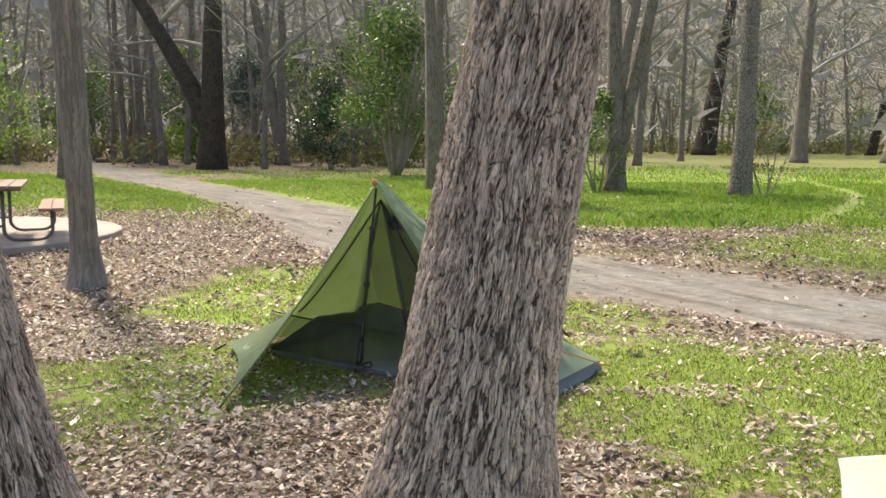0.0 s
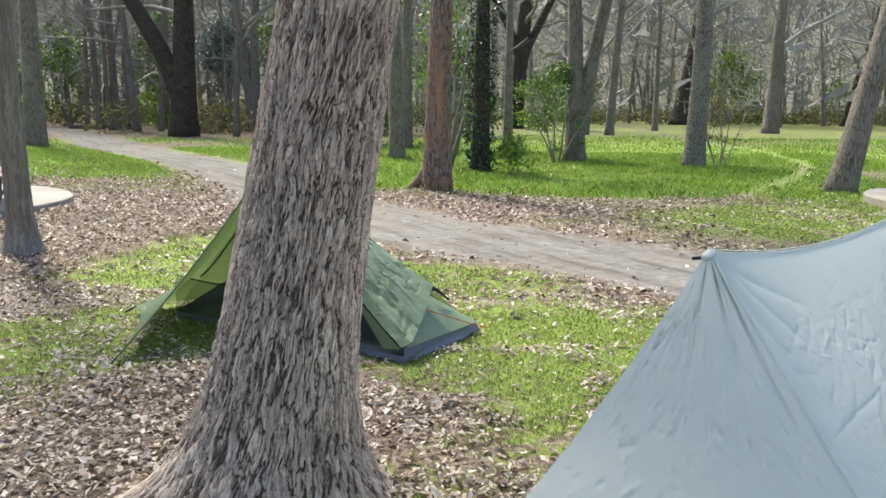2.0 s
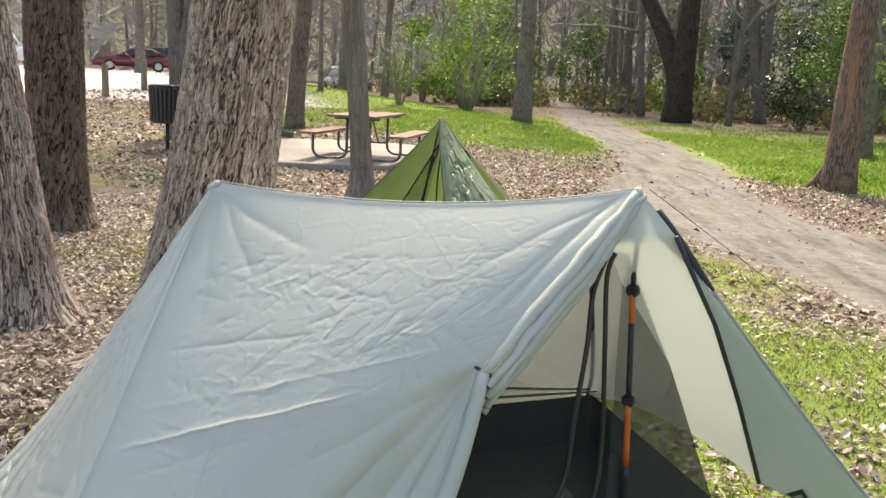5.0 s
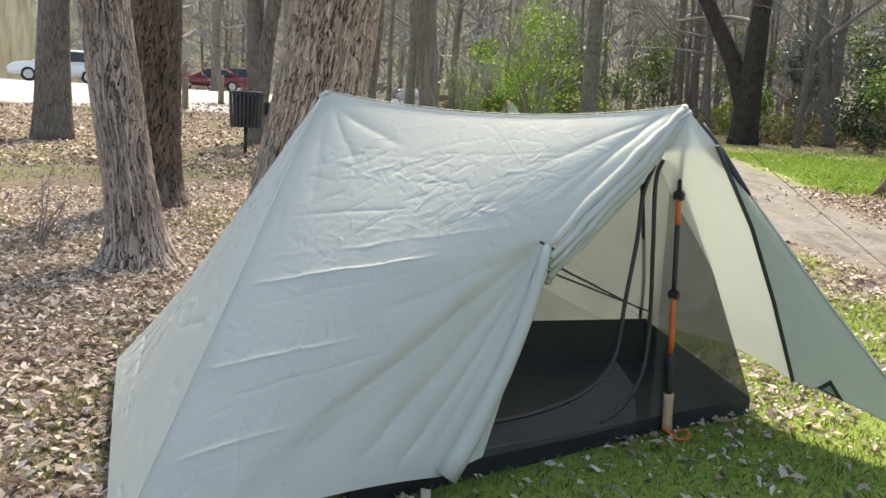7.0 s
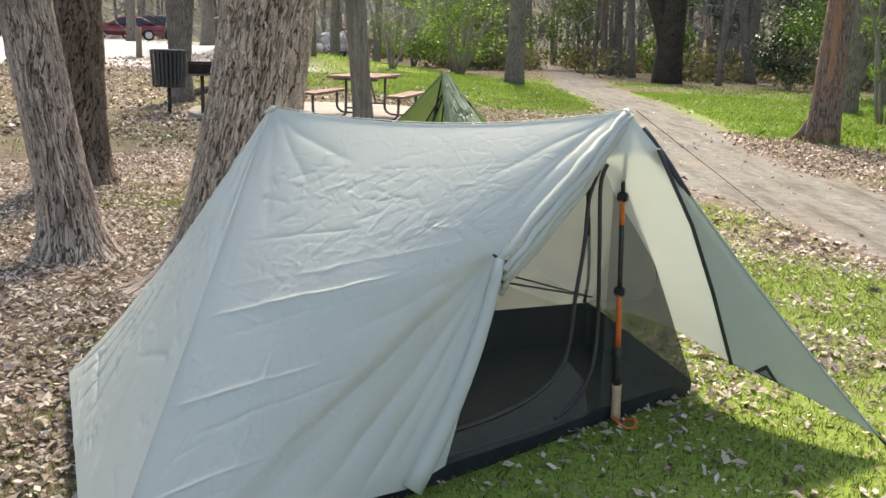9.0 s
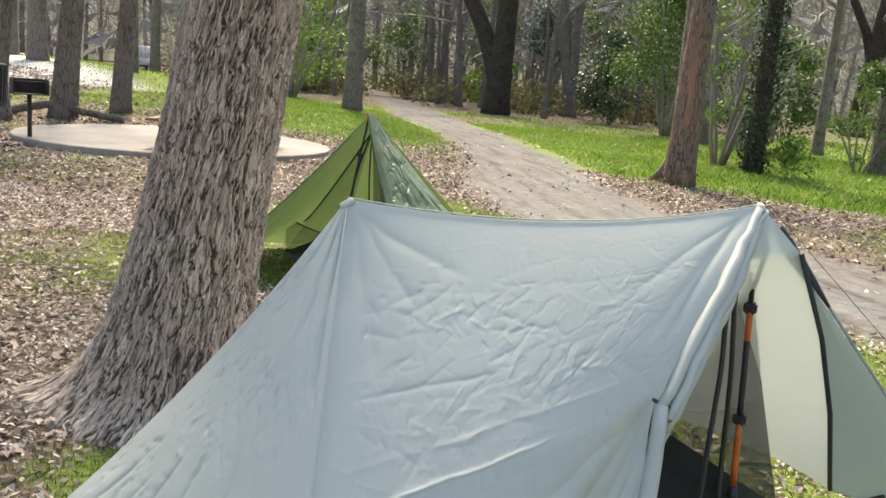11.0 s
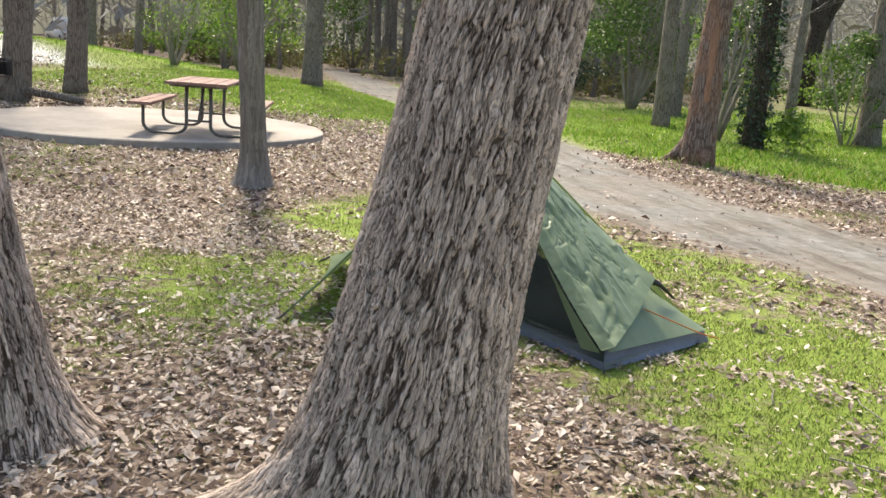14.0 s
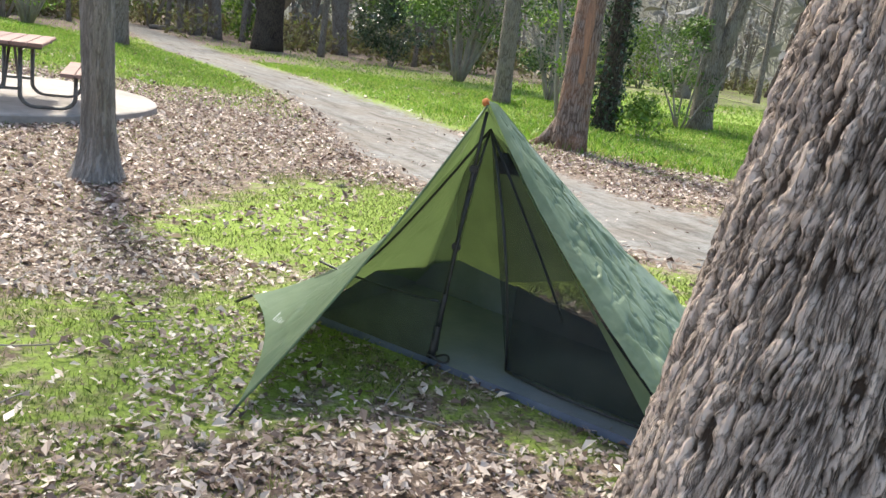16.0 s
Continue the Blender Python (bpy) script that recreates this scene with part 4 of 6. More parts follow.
def small_creases(seed=12):
    """Short crossing creases where the packed cloth was folded."""
    rng = random.Random(seed)
    out = []
    for v0, spread_v, u0, u1, n, size in ((0.2, 0.035, 0.05, 0.42, 46, 1.0), (0.24, 0.015, 0.4, 0.92, 16, 0.8), (0.37, 0.03, 0.08, 0.95, 60, 1.0), (0.5, 0.02, 0.05, 0.8, 16, 0.7), (0.66, 0.02, 0.05, 0.6, 14, 0.7), (0.8, 0.12, 0.02, 0.6, 46, 1.0), (0.5, 0.3, 0.02, 0.98, 70, 0.9)):
        for _ in range(n):
            u, v, a, L = rng.uniform(u0, u1), rng.gauss(v0, spread_v), rng.gauss(0, 0.6) + rng.choice((0, 0, 0.9, -0.9)), rng.uniform(0.025, 0.11)
            out.append((u, v, u + math.cos(a) * L, v + math.sin(a) * L * 0.8, rng.choice((-1, 1, 1)) * rng.uniform(0.0006, 0.0017) * size, rng.uniform(0.0028, 0.0045)))
    return out


def grey_tent():
    t = thing("ridge_tent", "pale grey nylon ridge tent with its door folded back", "tent", group="tents")
    A, B = (1.72, 2.13, 1.19), (2.61, 3.04, 1.21)
    N, R, D, C = (2.30, 1.04, 0.04), (0.79, 1.84, 0.05), (2.48, 2.0, 0.07), (2.497, 2.403, 0.74)
    K, I, T = (1.9, 4.08, 0.08), (2.93, 3.51, 0.19), (3.52, 3.45, 0.075)
    ridge = sagging(A, B, 0.055)
    right = bowed(B, C, (0, 0, 0.015), 9) + bowed(C, D, (0.02, 0.02, 0.0), 9)[1:]
    side = cloth_patch("near_wall", ridge, sagging(N, D, -0.04), GREY_CLOTH, t, 400, 400, 0.025, 0.0026, (12, 14), 3, right=right, creases=[c[:4] + ((c[4] * 0.5, c[5] * 0.5) if 0.006 < c[5] < 0.009 else c[4:]) for c in NEAR_CREASES] + small_creases())
    cloth_patch("rear_wall", [A, A], sagging(R, N, -0.05), GREY_CLOTH, t, 200, 220, 0.03, 0.004, (12, 6), 5, creases=[c[:4] + (c[4] * 1.7, c[5] * 0.8) for c in REAR_CREASES] + [c[:4] + (c[4] * 2.2, c[5] * 1.6) for c in small_creases(31)], left=bowed(A, R, (0.03, 0, -0.03)))
    zip_line = [B, (2.74, 3.05, 1.08), (2.83, 3.2, 0.8), (2.89, 3.33, 0.52), I]
    cloth_patch("far_wall", ridge, sagging(K, I, -0.07), GREY_CLOTH, t, 60, 60, 0.0, 0.004, (7, 6), 7, left=bowed(A, K, (0, 0, -0.13)), right=zip_line)
    cloth_patch("back_wall", [A, A], bowed(R, K, (0.11, -0.06, 0.05)), GREY_CLOTH, t, 60, 60, 0.02, 0.004, (6, 5), 8, left=bowed(A, R, (0.03, 0, -0.03)), right=bowed(A, K, (0, 0, -0.13)))
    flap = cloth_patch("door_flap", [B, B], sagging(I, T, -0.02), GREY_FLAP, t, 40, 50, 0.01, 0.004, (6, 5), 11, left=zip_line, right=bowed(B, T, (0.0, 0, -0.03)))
    tube_object("zip", [Vector(p) + Vector((0.004, -0.006, 0)) for p in zip_line[1:]], 0.008, GREY_DARK, t)
    hem_line = bowed(Vector(B) + Vector((0.06, 0.02, -0.06)), T, (0.0, 0, -0.03), 25)
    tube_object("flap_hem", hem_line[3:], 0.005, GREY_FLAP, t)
    tube_object("flap_strap", hem_line[:6], [0.012, 0.014, 0.015, 0.013, 0.009, 0.004], GREY_DARK, t, label="black webbing strap at the peak")
    tube_object("bottom_hem", sagging(I, T, -0.02), 0.004, GREY_CLOTH, t)
    # rolled door cloth along the front edge
    for k, (off, r, seed) in enumerate((((0.012, 0.0, -0.012), 0.017, 1), ((0.03, 0.006, -0.035), 0.015, 2), ((0.03, 0.01, -0.065), 0.016, 3), ((0.02, 0.02, -0.095), 0.013, 4), ((0.0, 0.03, -0.12), 0.014, 5))):
        rng = random.Random(seed)
        pts = [p + Vector(off) * min(1, 0.4 + i / 9) + Vector((rng.uniform(-1, 1), rng.uniform(-1, 1), rng.uniform(-1, 1))) * 0.006 for i, p in enumerate(bowed(B, C, (0, 0, 0.015), 14))]
        tube_object("rolled_door", pts, [r * (0.7 + 0.5 * math.sin(3.1 * i / 13)) for i in range(14)], GREY_CLOTH, t, 10)
    pts = bowed(C, D, (0.02, 0.03, 0), 12)
    tube_object("door_fold", [p + Vector((0.012, 0.012, 0)) for p in pts], [0.018 + 0.02 * i / 11 for i in range(12)], GREY_CLOTH, t, 10)
    cloth_patch("hanging_door", [Vector(C) + Vector((0, 0.015, 0)), Vector(C) + Vector((0, 0.04, -0.03))], [D, Vector(D) + Vector((0.03, 0.16, 0.03))], GREY_CLOTH, t, 14, 30, 0.0, 0.012, (4, 4), 21)
    tube_object("toggle", [Vector(C) + Vector((-0.03, 0.0, 0.02)), Vector(C) + Vector((0.03, 0.03, -0.01)), Vector(C) + Vector((0.035, 0.07, -0.02))], 0.006, BLACK, t)
    for f in (0.36,):
        p = Vector(B).lerp(Vector(C), f)
        tube_object("tie_cord", [p + Vector(o) for o in ((0.0, -0.022, -0.012), (0.02, -0.026, -0.03), (0.04, -0.01, -0.045))], 0.006, BLACK, t, 6)
    # seams and cap
    for line in (bowed(A, N, (0.005, 0.0, 0.008)), [p + Vector((0, 0, 0.004)) for p in ridge]):
        tube_object("seam", line, 0.0018, GREY_CLOTH, t, 6)
    for p in (A, B):
        bm = bmesh.new()
        bmesh.ops.create_icosphere(bm, subdivisions=3, radius=0.02, matrix=Matrix.Translation(Vector(p) - Vector((0, 0, 0.013))) @ Matrix.Diagonal((1, 1, 0.7, 1)))
        for v in bm.verts:
            v.co += Vector((0, 0, 1)) * 0.006 * math.sin(90 * v.co.x + 60 * v.co.y)
        part("peak_patch", bm, GREY_CLOTH, t, smooth=True)
    # badge on the flap: a dark triangle with a pale middle
    face = (Vector(I) - Vector(B)).cross(Vector(T) - Vector(B)).normalized()
    face = face if face.y < 0 else -face
    hem = (Vector(T) - Vector(I)).normalized()
    rise = (Vector(B) - Vector(I) - hem * (Vector(B) - Vector(I)).dot(hem)).normalized()
    L = Vector(I) + hem * 0.16 + rise * 0.035
    for name, size, lift, mat in (("badge", 1.0, 0.012, GREY_DARK), ("badge_inset", 0.5, 0.016, GREY_FLAP)):
        mid = L + rise * 0.025 + face * lift
        mesh_object(name, [mid + (hem * a + rise * (b - 0.025)) * size for a, b in ((-0.055, 0.0), (0.055, 0.0), (0.0, 0.075))], [(0, 1, 2)], mat, t, "dark triangular badge" if size == 1 else "")
    # inner tent: black tub, mesh walls
    F0, F1, F2, F3, F4 = (2.36, 1.75, 0), (2.625, 2.98, 0), (2.77, 3.52, 0.0), (2.14, 3.74, 0), (1.3, 2.3, 0)
    floor = [F0, F1, F2, F3, F4]
    mesh_object("groundsheet", [Vector(p) + Vector((0, 0, 0.03)) for p in floor], [(0, 1, 2, 3, 4)], TUB_BLACK, t)
    high = (0.1, 0.07, 0.07, 0.235, 0.235)
    ups = [Vector(p) + Vector((0, 0, h)) for p, h in zip(floor, high)]
    for i in range(5):
        j = (i + 1) % 5
        cloth_patch("tub_wall", [ups[i], ups[j]], [floor[i], floor[j]], TUB_BLACK, t, 24, 8, 0.0, 0.012, (6, 2), 30 + i)
    cloth_patch("tub_corner", [ups[2], ups[3]], [Vector(F2) + Vector((0, 0, 0.06)), ups[3]], TUB_BLACK, t, 12, 4, 0, 0.004)
    tip, heel = Vector(B) + Vector((-0.03, 0.0, -0.12)), Vector(A) + Vector((0.05, 0.05, -0.12))
    cloth_patch("mesh_end", [tip, tip], [ups[1], ups[2]], NET_DENSE, t, 14, 20, 0, 0.004, (5, 5), 41)
    cloth_patch("mesh_end", [tip, tip], [ups[2], ups[3]], NET, t, 14, 20, 0.02, 0.004, (5, 5), 42)
    cloth_patch("mesh_far_side", [heel, tip], [ups[4], ups[3]], NET_SHEER, t, 20, 20, 0.02, 0.012, (5, 5), 43)
    cloth_patch("mesh_door", [Vector(C) + Vector((0.0, 0.04, -0.03)), tip], [(2.46, 2.2, 0.1), ups[1]], NET_SHEER, t, 20, 20, 0.03, 0.004, (5, 5), 44)
    zips = ([(2.59, 2.9, 1.0), (2.58, 2.86, 0.9), (2.59, 2.83, 0.74), (2.59, 2.79, 0.54), (2.59, 2.75, 0.33), (2.57, 2.62, 0.235), (2.52, 2.41, 0.19), (2.46, 2.14, 0.19)],
            [(2.6, 2.94, 1.02), (2.59, 2.92, 0.94), (2.61, 2.91, 0.71), (2.62, 2.92, 0.43), (2.63, 2.88, 0.26), (2.61, 2.8, 0.15), (2.59, 2.7, 0.11)], [(2.58, 2.84, 0.96), (2.36, 3.3, 0.56), (2.14, 3.70, 0.24)])
    cloth_patch("mesh_door_panel", [(2.46, 2.14, 0.19), (2.52, 2.41, 0.19), (2.57, 2.62, 0.235), (2.59, 2.75, 0.33)], [(2.44, 2.08, 0.07), (2.5, 2.3, 0.075), (2.58, 2.62, 0.075), (2.63, 2.88, 0.08)], NET_GREY, t, 40, 14, 0.0, 0.012, (7, 3), 47, right=[(2.59, 2.75, 0.33), (2.62, 2.85, 0.22), (2.63, 2.88, 0.08)], label="grey fine mesh door panel")
    for line in zips:
        q = [Vector(p) for p in line]
        fine = []
        for i in range(len(q) - 1):
            p0, p1, p2, p3 = q[max(i - 1, 0)], q[i], q[i + 1], q[min(i + 2, len(q) - 1)]
            for k in range(6):
                s = k / 6
                fine.append(0.5 * (2 * p1 + (p2 - p0) * s + (2 * p0 - 5 * p1 + 4 * p2 - p3) * s * s + (3 * p1 - p0 - 3 * p2 + p3) * s**3))
        tube_object("inner_zip", fine + [q[-1]], 0.008, BLACK, t, 6)
    for dx in (0.0, 0.03):
        tube_object("mesh_cord", [Vector(C) + Vector((0.0, 0.03, -0.05 - dx)), (2.2 + dx, 3.6, 0.31)], 0.004, CORD, t, 5)
    for a, b in ((F2, (2.9, 3.56, 0.0)), (R, (0.66, 1.82, 0.0)), (T, (3.6, 3.47, 0.0))):
        tube_object("peg_loop", [a, b], 0.006, BLACK, t, 6)
    tube_object("guy_line", [Vector(B) + Vector((0.02, 0.03, 0)), (3.55, 4.9, 0.0)], 0.0013, CORD, t, 5)
    tube_object("toggle", [Vector(A) + Vector((-0.02, 0.0, -0.02)), Vector(A) + Vector((-0.035, 0.02, -0.025))], 0.005, BLACK, t, 8)


def trekking_pole(base, top, label, shaft=None):
    p = thing("trekking_pole", label, "trekking pole", base, "trekking poles")
    d = Vector(top) - Vector(base)
    for name, a, b, r, mat in (("cork_grip", 0.02, 0.14, 0.018, CORK if shaft is None else BLACK), ("foam_grip", 0.14, 0.27, 0.015, BLACK), ("lower_shaft", 0.27, 0.46, 0.0105, ORANGE), ("middle_shaft", 0.46, 0.68, 0.0098, BLACK),
                               ("upper_band", 0.68, 0.77, 0.0098, ORANGE), ("upper_shaft", 0.77, 0.995, 0.008, BLACK)):
        pts = [d * (a + (b - a) * k / 4) for k in range(5)]
        mat = shaft if shaft and mat is ORANGE else mat
        tube_object(name, pts, [r * (1.12 if name == "cork_grip" and k in (0, 4) else 1) for k in range(5)], mat, p, 12)
    for f in (0.46, 0.77):
        part("clamp", box_bm(*(d * f), 0.04, 0.028, 0.035, 0.006), BLACK, p)
    ring = [(0.05 * math.cos(a) + 0.035, 0.03 * math.sin(a), 0.02 + 0.012 * math.sin(2 * a)) for a in np.linspace(0, 6.28, 20)]
    tube_object("wrist_strap", ring, 0.006, shaft or ORANGE, p, 6)


def green_tent():
    t = thing("pyramid_tent", "olive green nylon pyramid tent with one door flap staked out", "tent", group="tents")
    P, L, T = Vector((-0.457, 5.855, 1.205)), (-1.56, 6.02, 0.06), (-1.14, 4.75, 0.04)
    FL, FM, FR, BR, BL = (-1.22, 5.94, 0), (-0.55, 5.63, 0), (0.585, 4.96, 0), (1.02, 5.80, 0.0), (-0.8, 6.95, 0.0)
    flap_edge = bowed(P, T, (0.0, 0.02, -0.05))
    cloth_patch("door_flap", [P, P], bowed(L, T, (0.08, 0.02, 0.04)), GREEN_CLOTH, t, 80, 100, 0.02, 0.012, (9, 6), 51, creases=[c[:4] + (c[4] * 0.45, c[5]) for c in crumple(7, 40)], left=bowed(P, L, (0.13, 0, -0.13)), right=flap_edge)
    tube_object("flap_hem", flap_edge, 0.006, GREEN_CLOTH, t, 6)
    cloth_patch("end_wall", [P, P], [(0.575, 5.0, 0.115), (0.98, 5.77, 0.075)], GREEN_END, t, 60, 70, 0.09, 0.006, (7, 7), 53, creases=[c[:4] + (c[4] * 0.3, c[5]) for c in crumple(9, 24)], left=bowed(P, (0.6, 4.99, 0.09), (-0.03, -0.02, -0.05)), right=bowed(P, (1.0, 5.78, 0.07), (-0.08, 0, -0.07)))
    cloth_patch("floor_strip", [(0.57, 5.0, 0.115), (0.98, 5.77, 0.075)], [FR, BR], NAVY, t, 24, 6, -0.01, 0.008, (6, 2), 54)
    cloth_patch("back_wall", [P, P], [BR, (0.2, 6.45, 0.32), BL], GREEN_CLOTH, t, 50, 50, -0.01, 0.008, (7, 6), 55)
    cloth_patch("left_wall", [P, P], [BL, L], GREEN_CLOTH, t, 80, 100, 0.02, 0.008, (7, 6), 56, creases=[c[:4] + (c[4] * 0.4, c[5]) for c in crumple(8, 40)], right=bowed(P, L, (0.13, 0, -0.13)))
    # folded door half lying along the front edge of the end wall
    e1 = bowed(P, (0.57, 4.98, 0.09), (-0.03, -0.02, -0.05))
    e2 = bowed(P + Vector((0.02, 0.0, -0.02)), (0.68, 5.62, 0.34), (-0.02, 0, -0.035))
    cloth_patch("folded_door", [P, P + Vector((0.02, 0.0, -0.02))], [(0.57, 4.98, 0.09), (0.63, 5.0, 0.12), (0.66, 5.3, 0.2), (0.68, 5.62, 0.34)], GREEN_SHINY, t, 140, 220, 0.05, 0.03, (6, 9), 58, creases=crumple(4), left=[p + Vector((-0.005, -0.025, 0.01)) for p in e1], right=[p + Vector((0.02, 0.0, 0.02)) for p in e2])
    cloth_patch("door_edge", [P, P + Vector((0.0, -0.02, -0.03))], [(0.56, 4.97, 0.08), (0.44, 5.06, 0.06)], GREEN_END, t, 12, 60, 0.0, 0.01, (3, 9), 59, left=[p + Vector((-0.01, -0.03, 0)) for p in e1])
    tube_object("buckle", [(0.68, 5.66, 0.33), (0.72, 5.72, 0.3), (0.8, 5.78, 0.22)], [0.02, 0.014, 0.006], BLACK, t, 8)
    # inner tent
    floor = [FL, FM, FR, (0.95, 5.75, 0), (-0.85, 6.85, 0)]
    mesh_object("groundsheet", [Vector(p) + Vector((0, 0, 0.025)) for p in floor], [(0, 1, 2, 3, 4)], SLATE, t)
    high = (0.05, 0.03, 0.04, 0.05, 0.28)
    ups = [Vector(p) * 1.0 + Vector((0, 0, h)) for p, h in zip(floor, high)]
    tip = P + Vector((0.02, 0.02, -0.12))
    for i, mat in zip(range(5), (NAVY, NAVY, SLATE, SLATE, SLATE)):
        j = (i + 1) % 5
        cloth_patch("tub_wall", [ups[i], ups[j]], [floor[i], floor[j]], mat, t, 20, 6, 0, 0.01, (5, 2), 60 + i)
    cloth_patch("mesh_left", [tip, tip], [ups[0], ups[1]], NET_SHEER, t, 16, 24, 0.02, 0.006, (5, 5), 71)
    cloth_patch("mesh_left_skirt", [Vector(FL) + Vector((0, 0, 0.3)), Vector(FM) + Vector((0.02, 0, 0.3))], [ups[0], ups[1]], NET_SKIRT, t, 16, 10, 0.02, 0.006, (5, 5), 72)
    slit = Vector((-0.2, 5.62, 0.04))
    heel = Vector((0.56, 5.13, 0.05))
    cloth_patch("mesh_right", [tip, tip], [slit, heel], NET, t, 20, 30, 0.03, 0.008, (6, 6), 73)
    cloth_patch("mesh_right_skirt", [slit + Vector((-0.01, 0.08, 0.38)), (0.33, 5.32, 0.38)], [slit, heel], NET_SKIRT, t, 18, 12, 0.03, 0.012, (5, 5), 74)
    cloth_patch("mesh_back", [tip, tip], [ups[4], ups[3]], NET, t, 16, 20, 0.02, 0.006, (5, 5), 75)
    for line in ([tip, (-0.5, 5.72, 0.6), (-0.53, 5.66, 0.06)], [tip, (-0.28, 5.62, 0.6), slit], [tip, (-0.1, 5.6, 0.55), (0.02, 5.62, 0.3)], [tip, (-0.8, 5.85, 0.55), (-1.0, 5.87, 0.33)],
                 [(-1.2, 5.94, 0.32), (-0.87, 5.8, 0.29), (-0.55, 5.66, 0.3)], [slit, (0.14, 5.36, 0.04), (0.56, 5.13, 0.05)]):
        tube_object("inner_zip", bowed(line[0], line[2], Vector(line[1]) - (Vector(line[0]) + Vector(line[2])) / 2, 14), 0.0065, BLACK, t, 6)
    part("ridge_pocket", box_bm(-0.32, 5.95, 0.93, 0.16, 0.05, 0.1, 0.02), BLACK, t, "black mesh pocket near the peak")
    for a, b in ((T, (-1.17, 4.66, 0.0)), (L, (-1.66, 6.04, 0.0)), (FM, (-0.58, 5.5, 0.0)), (FR, (0.6, 4.9, 0.0))):
        tube_object("peg_loop", [a, b], 0.008, BLACK, t, 6)
    tube_object("guy_line", [(0.68, 5.45, 0.22), (0.98, 5.62, 0.09), (1.07, 5.82, 0.02)], 0.004, ORANGE_CORD, t, 5)
    tube_object("guy_line", [(0.62, 5.9, 0.3), (0.85, 6.2, 0.0)], 0.004, CORD, t, 5)
    # pale unreadable lettering on the flap, as plain bars
    up, along_, face = Vector((0.3, 0.2, 0.4)).normalized(), (Vector(T) - Vector(L)).normalized(), Vector((-0.9, -0.3, 0.45)).normalized() * 0.02
    spot = P * 0.13 + Vector(L) * 0.30 + Vector(T) * 0.57 + face
    for k, (w, h) in enumerate(((0.03, 0.045), (0.022, 0.025), (0.018, 0.03), (0.024, 0.022), (0.016, 0.02))):
        o = spot + along_ * (-0.04 + 0.038 * k) + up * 0.012 * k
        mesh_object("lettering_bar", [o, o + along_ * w * 0.5, o + along_ * w * 0.6 + up * h, o + along_ * w * 0.15 + up * h], [(0, 1, 2, 3)], PALE_PRINT, t)
    bm = bmesh.new()
    bmesh.ops.create_icosphere(bm, subdivisions=2, radius=0.02, matrix=Matrix.Translation(P + Vector((-0.015, 0, 0.0))))
    part("peak_tab", bm, ORANGE_CORD, t, "orange tab at the peak", True)


grey_tent()
trekking_pole((2.668, 3.04, 0.0), (2.612, 3.03, 1.16), "orange and black trekking pole with a cork grip")
green_tent()
p2 = [(-0.55, 5.63, 0.02), (-0.46, 5.84, 1.17)]
trekking_pole(p2[0], p2[1], "dark trekking pole standing inside the green tent", BLACK)


# ---- picnic place ----
def disc_slab(name, label, centre, r, thick, seed):
    rng = random.Random(seed)
    z = float(terrain(*centre)) - 0.03
    bm = bmesh.new()
    n = 96
    lower, upper, inner = [], [], []
    for k in range(n):
        a = 2 * math.pi * k / n
        q = r * (1 + 0.006 * math.sin(3 * a + seed) + rng.uniform(-0.002, 0.002))
        lower.append(bm.verts.new((centre[0] + q * math.cos(a), centre[1] + q * math.sin(a), z)))
        upper.append(bm.verts.new((centre[0] + q * math.cos(a), centre[1] + q * math.sin(a), z + thick - 0.015)))
        inner.append(bm.verts.new((centre[0] + (q - 0.02) * math.cos(a), centre[1] + (q - 0.02) * math.sin(a), z + thick)))
    for k in range(n):
        j = (k + 1) % n
        bm.faces.new((lower[k], lower[j], upper[j], upper[k]))
        bm.faces.new((upper[k], upper[j], inner[j], inner[k]))
    bm.faces.new(inner)
    ob = part(name, bm, CONCRETE, None)
    tagged(ob, label, "concrete pad", kind="structure")


disc_slab("patio", "round weathered concrete picnic pad with a rough edge", (-8.15, 12.2), 2.66, 0.13, 1)
disc_slab("patio", "round pale concrete pad on the grass", (9.5, 14.6), 2.35, 0.16, 2)


def picnic_table(at, angle):
    t = thing("picnic_table", "picnic table with faded red planks on bent pipe legs", "picnic table", at)
    t.rotation_euler, t.scale = (0, 0, radians(angle)), (1.18, 1.1, 1.0)
    for k in range(5):
        part("top_plank", box_bm(-0.288 + 0.144 * k, 0, 0.74, 0.136, 1.83, 0.04, 0.006), TABLE_RED, t)
    for side in (-1, 1):
        for k in range(2):
            part("bench_plank", box_bm(side * (0.57 + 0.135 * k), 0, 0.44, 0.128, 1.83, 0.04, 0.006), TABLE_RED, t)
    for y in (-0.64, 0.64):
        for side in (-1, 1):
            pts = [(side * 0.14, y, 0.71), (side * 0.14, y, 0.2)]
            pts += [(side * (0.14 + 0.14 - 0.14 * math.cos(a)), y, 0.17 - 0.14 * math.sin(a)) for a in np.linspace(0.2, 1.57, 6)]
            pts += [(side * (0.50 + 0.14 * math.sin(a)), y, 0.17 - 0.14 * math.cos(a)) for a in np.linspace(0.0, 1.5, 6)]
            pts += [(side * 0.64, y, 0.42)]
            tube_object("leg", pts, 0.021, PIPE, t, 8, "bent steel pipe leg")
        part("crossbar", box_bm(0, y, 0.70, 0.66, 0.045, 0.04, 0.004), PIPE, t)
        part("tie_bar", box_bm(0, y, 0.22, 0.28, 0.04, 0.03, 0.004), PIPE, t)
        tube_object("brace", [(0, y, 0.22), (0, y * 0.3, 0.70)], 0.014, PIPE, t, 8)


picnic_table((-6.8, 11.7, 0.1), 28)


